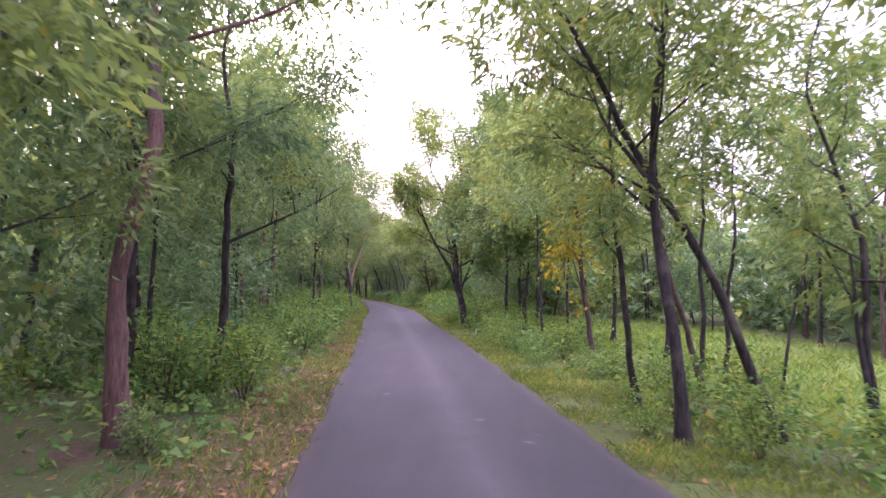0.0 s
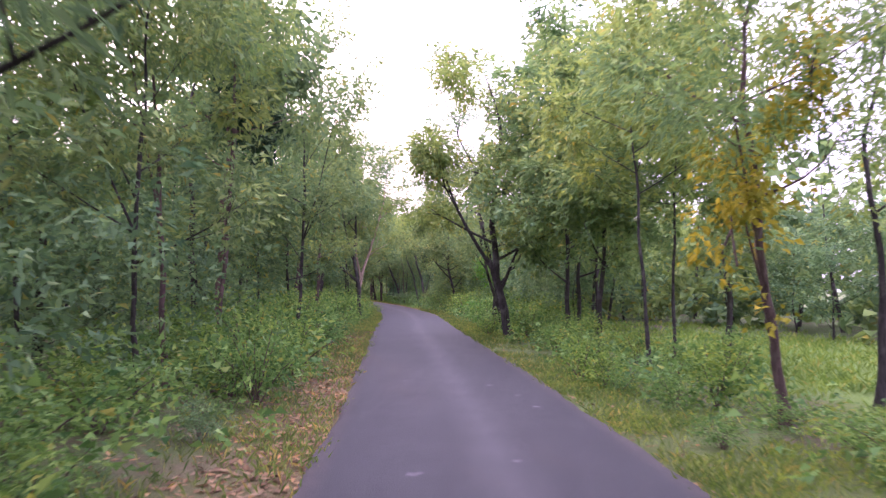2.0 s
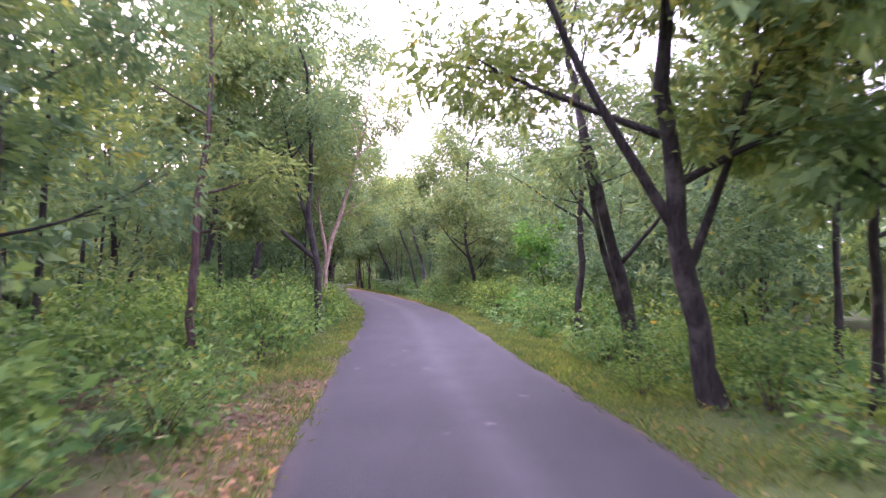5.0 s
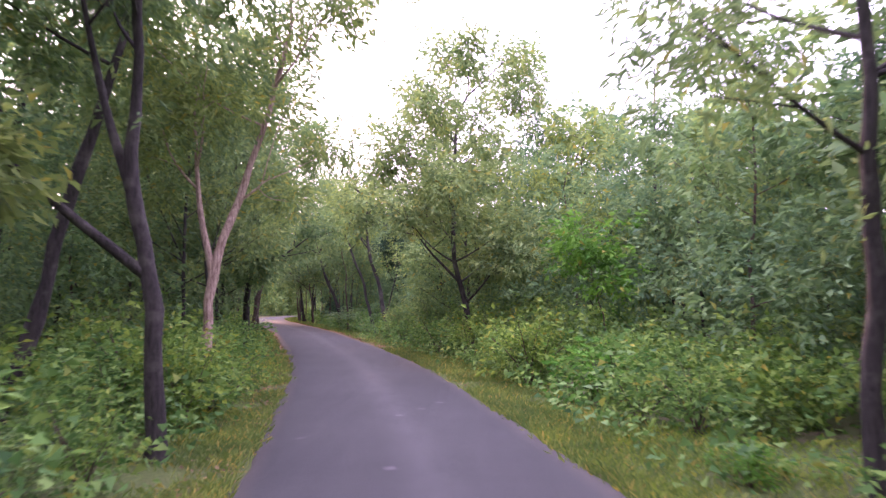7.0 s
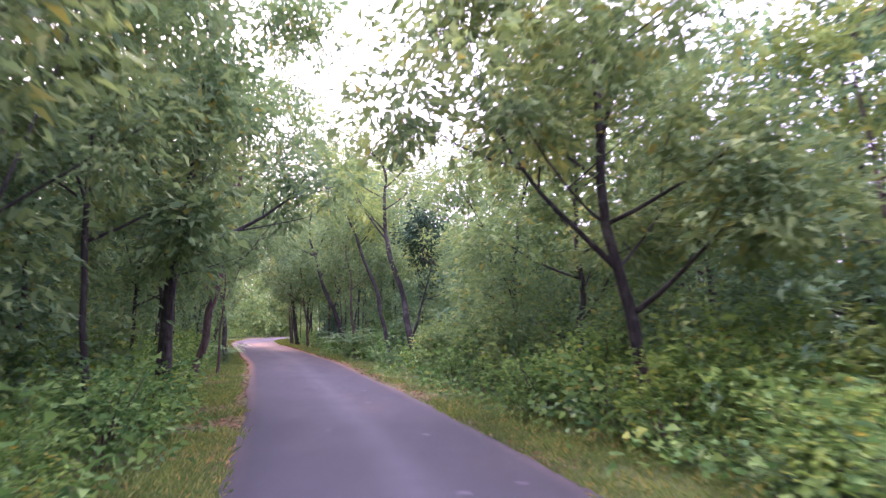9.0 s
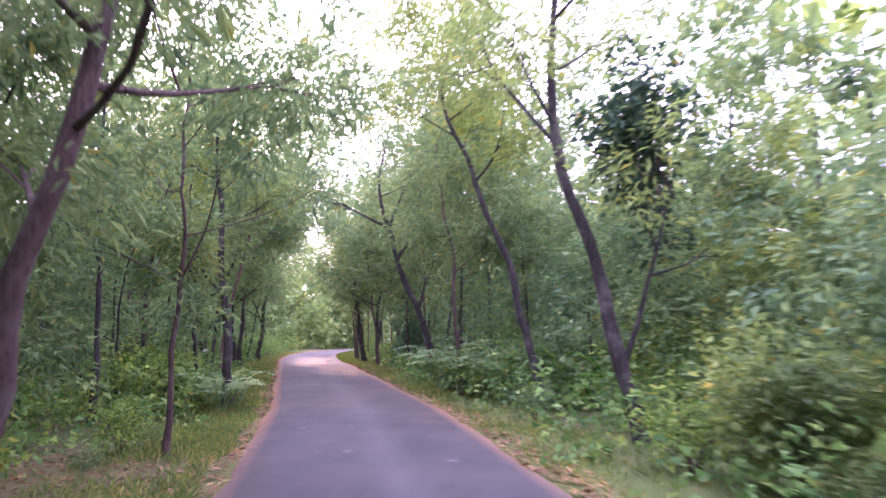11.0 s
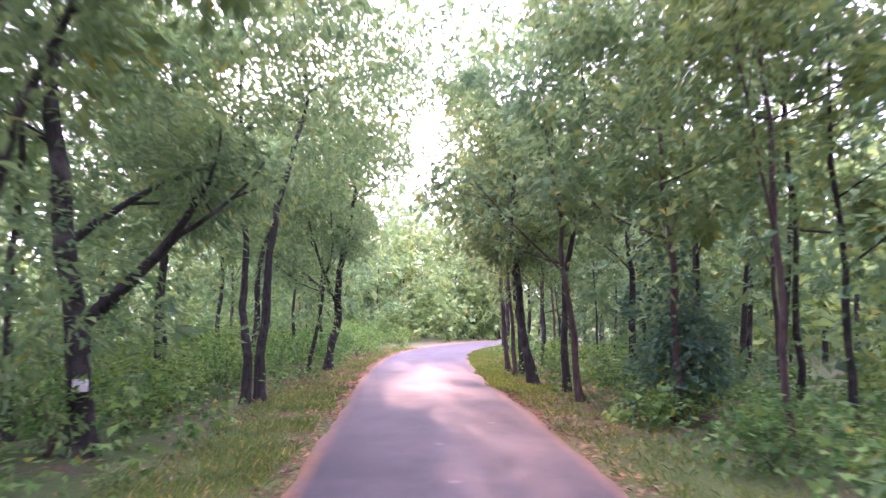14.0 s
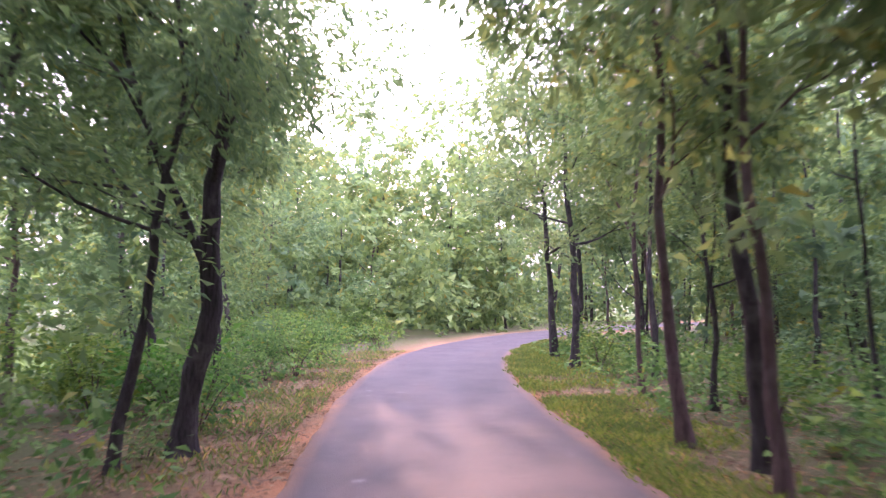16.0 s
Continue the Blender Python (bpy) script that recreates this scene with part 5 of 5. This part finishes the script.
# ---- grass, fallen leaves ----
def scatter(name, label, category, mat, spans, length, width, lie, seed):
    """Blades or fallen leaves strewn along the verges, one mesh. spans: (from y, to y, side, near, far, count)."""
    rng = np.random.default_rng(seed)
    xs, ys = [], []
    for y0, y1, side, near, far, count in spans:
        k0, k1 = np.argmin(np.abs(MID[:330, 1] - y0)), np.argmin(np.abs(MID[:330, 1] - y1))
        u = rng.uniform(k0, k1, count)
        k = u.astype(int)
        o = side * (near + 0.07 + (far - near) * rng.beta(1.0, 1.5, count)) + 0.06 * np.sin(u * 0.95)
        j = (u - k)[:, None]
        p = MID[k] * (1 - j) + MID[np.minimum(k + 1, len(MID) - 1)] * j + SIDE[k] * o[:, None]
        xs.append(p[:, 0])
        ys.append(p[:, 1])
    x, y = np.concatenate(xs), np.concatenate(ys)
    if not lie:                      # grass thins out in patches
        keep = wave(x, y, 0.45, 3) + 0.6 * wave(x, y, 1.7, 1) + rng.normal(0, 0.45, len(x)) > -0.35
        x, y = x[keep], y[keep]
    n = len(x)
    z = ground_z(x, y) + (0.012 if lie else -0.01)
    base = np.stack([x, y, z], 1)
    turn = rng.uniform(0, 6.28, n)
    way = np.stack([np.cos(turn), np.sin(turn), (rng.normal(0.0, 0.16, n) if lie else rng.uniform(0.7, 2.4, n))], 1)
    way /= np.linalg.norm(way, axis=1)[:, None]
    side = np.stack([-np.sin(turn), np.cos(turn), rng.normal(0, 0.25, n) if lie else np.zeros(n)], 1)
    size = rng.uniform(0.5, 1.3, n)[:, None]
    mid = base + way * length * size * 0.5
    tip = base + way * length * size
    tip[:, 2] -= 0.0 if lie else 0.22 * length * size[:, 0]
    w = side * width * size * 0.5
    verts = np.stack([base - w * (0.2 if lie else 0.9), mid + w + np.array([0, 0, 0.006 if lie else 0]), tip, mid - w + np.array([0, 0, 0.006 if lie else 0])], 1).reshape(-1, 3)
    if lie:
        verts[:, 2] = np.maximum(verts[:, 2], np.repeat(z, 4) - 0.005)
    i = np.arange(n) * 4
    faces = np.stack([np.stack([i, i + 1, i + 2], 1), np.stack([i, i + 2, i + 3], 1)], 1).reshape(-1, 3)
    tagged(put(name, mesh_of(name, verts, faces), mat), label, category, kind="stuff")


scatter("verge_grass", "short yellow-green grass along both verges", "grass", GRASS,
        [(2, 58, -1, 1.55, 3.4, 17000), (58, 120, -1, 1.8, 3.5, 17000), (2, 58, 1, 1.55, 3.6, 18000), (58, 126, 1, 1.8, 3.7, 20000), (98, 126, 1, 1.55, 2.9, 14000), (6, 50, 1, 1.6, 3.4, 12000), (62, 98, -1, 1.82, 3.5, 21000), (38, 64, -1, 1.6, 3.0, 14000), (40, 64, 1, 1.6, 3.6, 17000)], 0.17, 0.016, False, 31)
scatter("fresh_grass", "fresh green grass on the verge", "grass", GRASS_MEADOW, [(99, 130, 1, 1.6, 3.6, 16000), (36, 48, 1, 1.7, 6.0, 11000), (4, 26, 1, 1.7, 5.5, 13000)], 0.15, 0.018, False, 34)
scatter("meadow_grass", "bright green meadow grass beyond the trees", "grass", GRASS_MEADOW, [(2, 46, 1, 5.0, 17, 26000), (84, 116, -1, 8, 20, 9000)], 0.34, 0.045, False, 32)
scatter("fallen_leaves", "brown and tan fallen leaves on the verge", "leaf litter", LEAF_DRY,
        [(2, 40, -1, 1.6, 2.9, 9500), (40, 62, -1, 1.6, 2.3, 1400), (62, 120, -1, 1.55, 3.6, 5000), (2, 90, 1, 1.6, 2.3, 2000), (93, 120, 1, 1.65, 5.5, 9500), (36, 44, -1, 2.8, 5.5, 2500), (2, 120, -1, 3, 8, 6000), (95, 120, -1, 1.65, 5.5, 9500), (61, 74, -1, 2.3, 5.5, 4500), (58, 100, -1, 1.6, 2.3, 4500), (58, 100, 1, 1.6, 2.3, 4500)],
        0.11, 0.045, True, 33)


def ground_cover(name, label, mat, spans, count, size, seed):
    """Low leafy growth that covers the forest floor, one mesh. spans: (from y, to y, side, near, far, clumps, height)."""
    rng = np.random.default_rng(seed)
    places, sizes = [], []
    for y0, y1, side, near, far, clumps, height in spans:
        k0, k1 = np.argmin(np.abs(MID[:330, 1] - y0)), np.argmin(np.abs(MID[:330, 1] - y1))
        for k in rng.uniform(k0, k1, clumps):
            o = side * (near + (far - near) * rng.beta(1.0, 1.4))
            x, y = at_road(k * 0.5, o)
            h = height * rng.uniform(0.35, 1.0) * min(1.0, 0.3 + (abs(o) - 2.3) * 0.8)
            places.append((x, y, float(ground_z(np.array([x]), np.array([y]))[0]) + h * 0.5))
            sizes.append(0.22 + h * 0.45)
    v, f = flakes(places, sizes, count, size[0], size[1], rng)
    v = v.reshape(-1, 3, 3)
    v[:, :, 2] += np.maximum(0.0, -0.32 - v[:, :, 2].min(1))[:, None]
    tagged(put(name, mesh_of(name, v.reshape(-1, 3), f), mat), label, "undergrowth", kind="stuff")


ground_cover("low_undergrowth", "low broad-leaved undergrowth on the forest floor", LEAF_SHRUB,
             [(2, 14, -1, 2.7, 9, 110, 0.45), (14, 44, -1, 2.7, 9, 310, 0.8), (42, 66, -1, 2.5, 8, 300, 0.9), (66, 74, -1, 4.0, 9, 80, 0.6), (74, 84, -1, 2.9, 9, 110, 0.7), (84, 124, -1, 3.2, 10, 260, 0.6), (4, 44, 1, 2.9, 6, 170, 0.55), (40, 47, 1, 2.6, 9, 100, 0.45), (47, 86, 1, 2.6, 9, 470, 0.95), (84, 122, 1, 3.0, 9, 400, 0.65)],
             124000, (0.135, 0.072), 41)


# ---- small plate nailed to a trunk ----
def tree_plate():
    bm = bmesh.new()
    bmesh.ops.create_cube(bm, size=1, matrix=Matrix.Diagonal((0.18, 0.015, 0.15, 1)))
    bmesh.ops.bevel(bm, geom=list(bm.edges), offset=0.004, segments=1, affect="EDGES")
    white, nt, bsdf = nodes_of("plate_paint", 0.6)
    nt.links.new(ramp(nt, noise_tex(nt, 18.0, 4.0, 0.6, place_of(nt)), [(0.35, (0.62, 0.56, 0.56)), (0.65, (0.82, 0.79, 0.79))]), bsdf.inputs["Base Color"])
    ob = put("plate", bm, white)
    ob.location, ob.rotation_euler = (-20.06, 89.98, 0.85), (0, 0, radians(20))
    tagged(ob, "small white painted plate fixed to a tree trunk", "sign")


tree_plate()
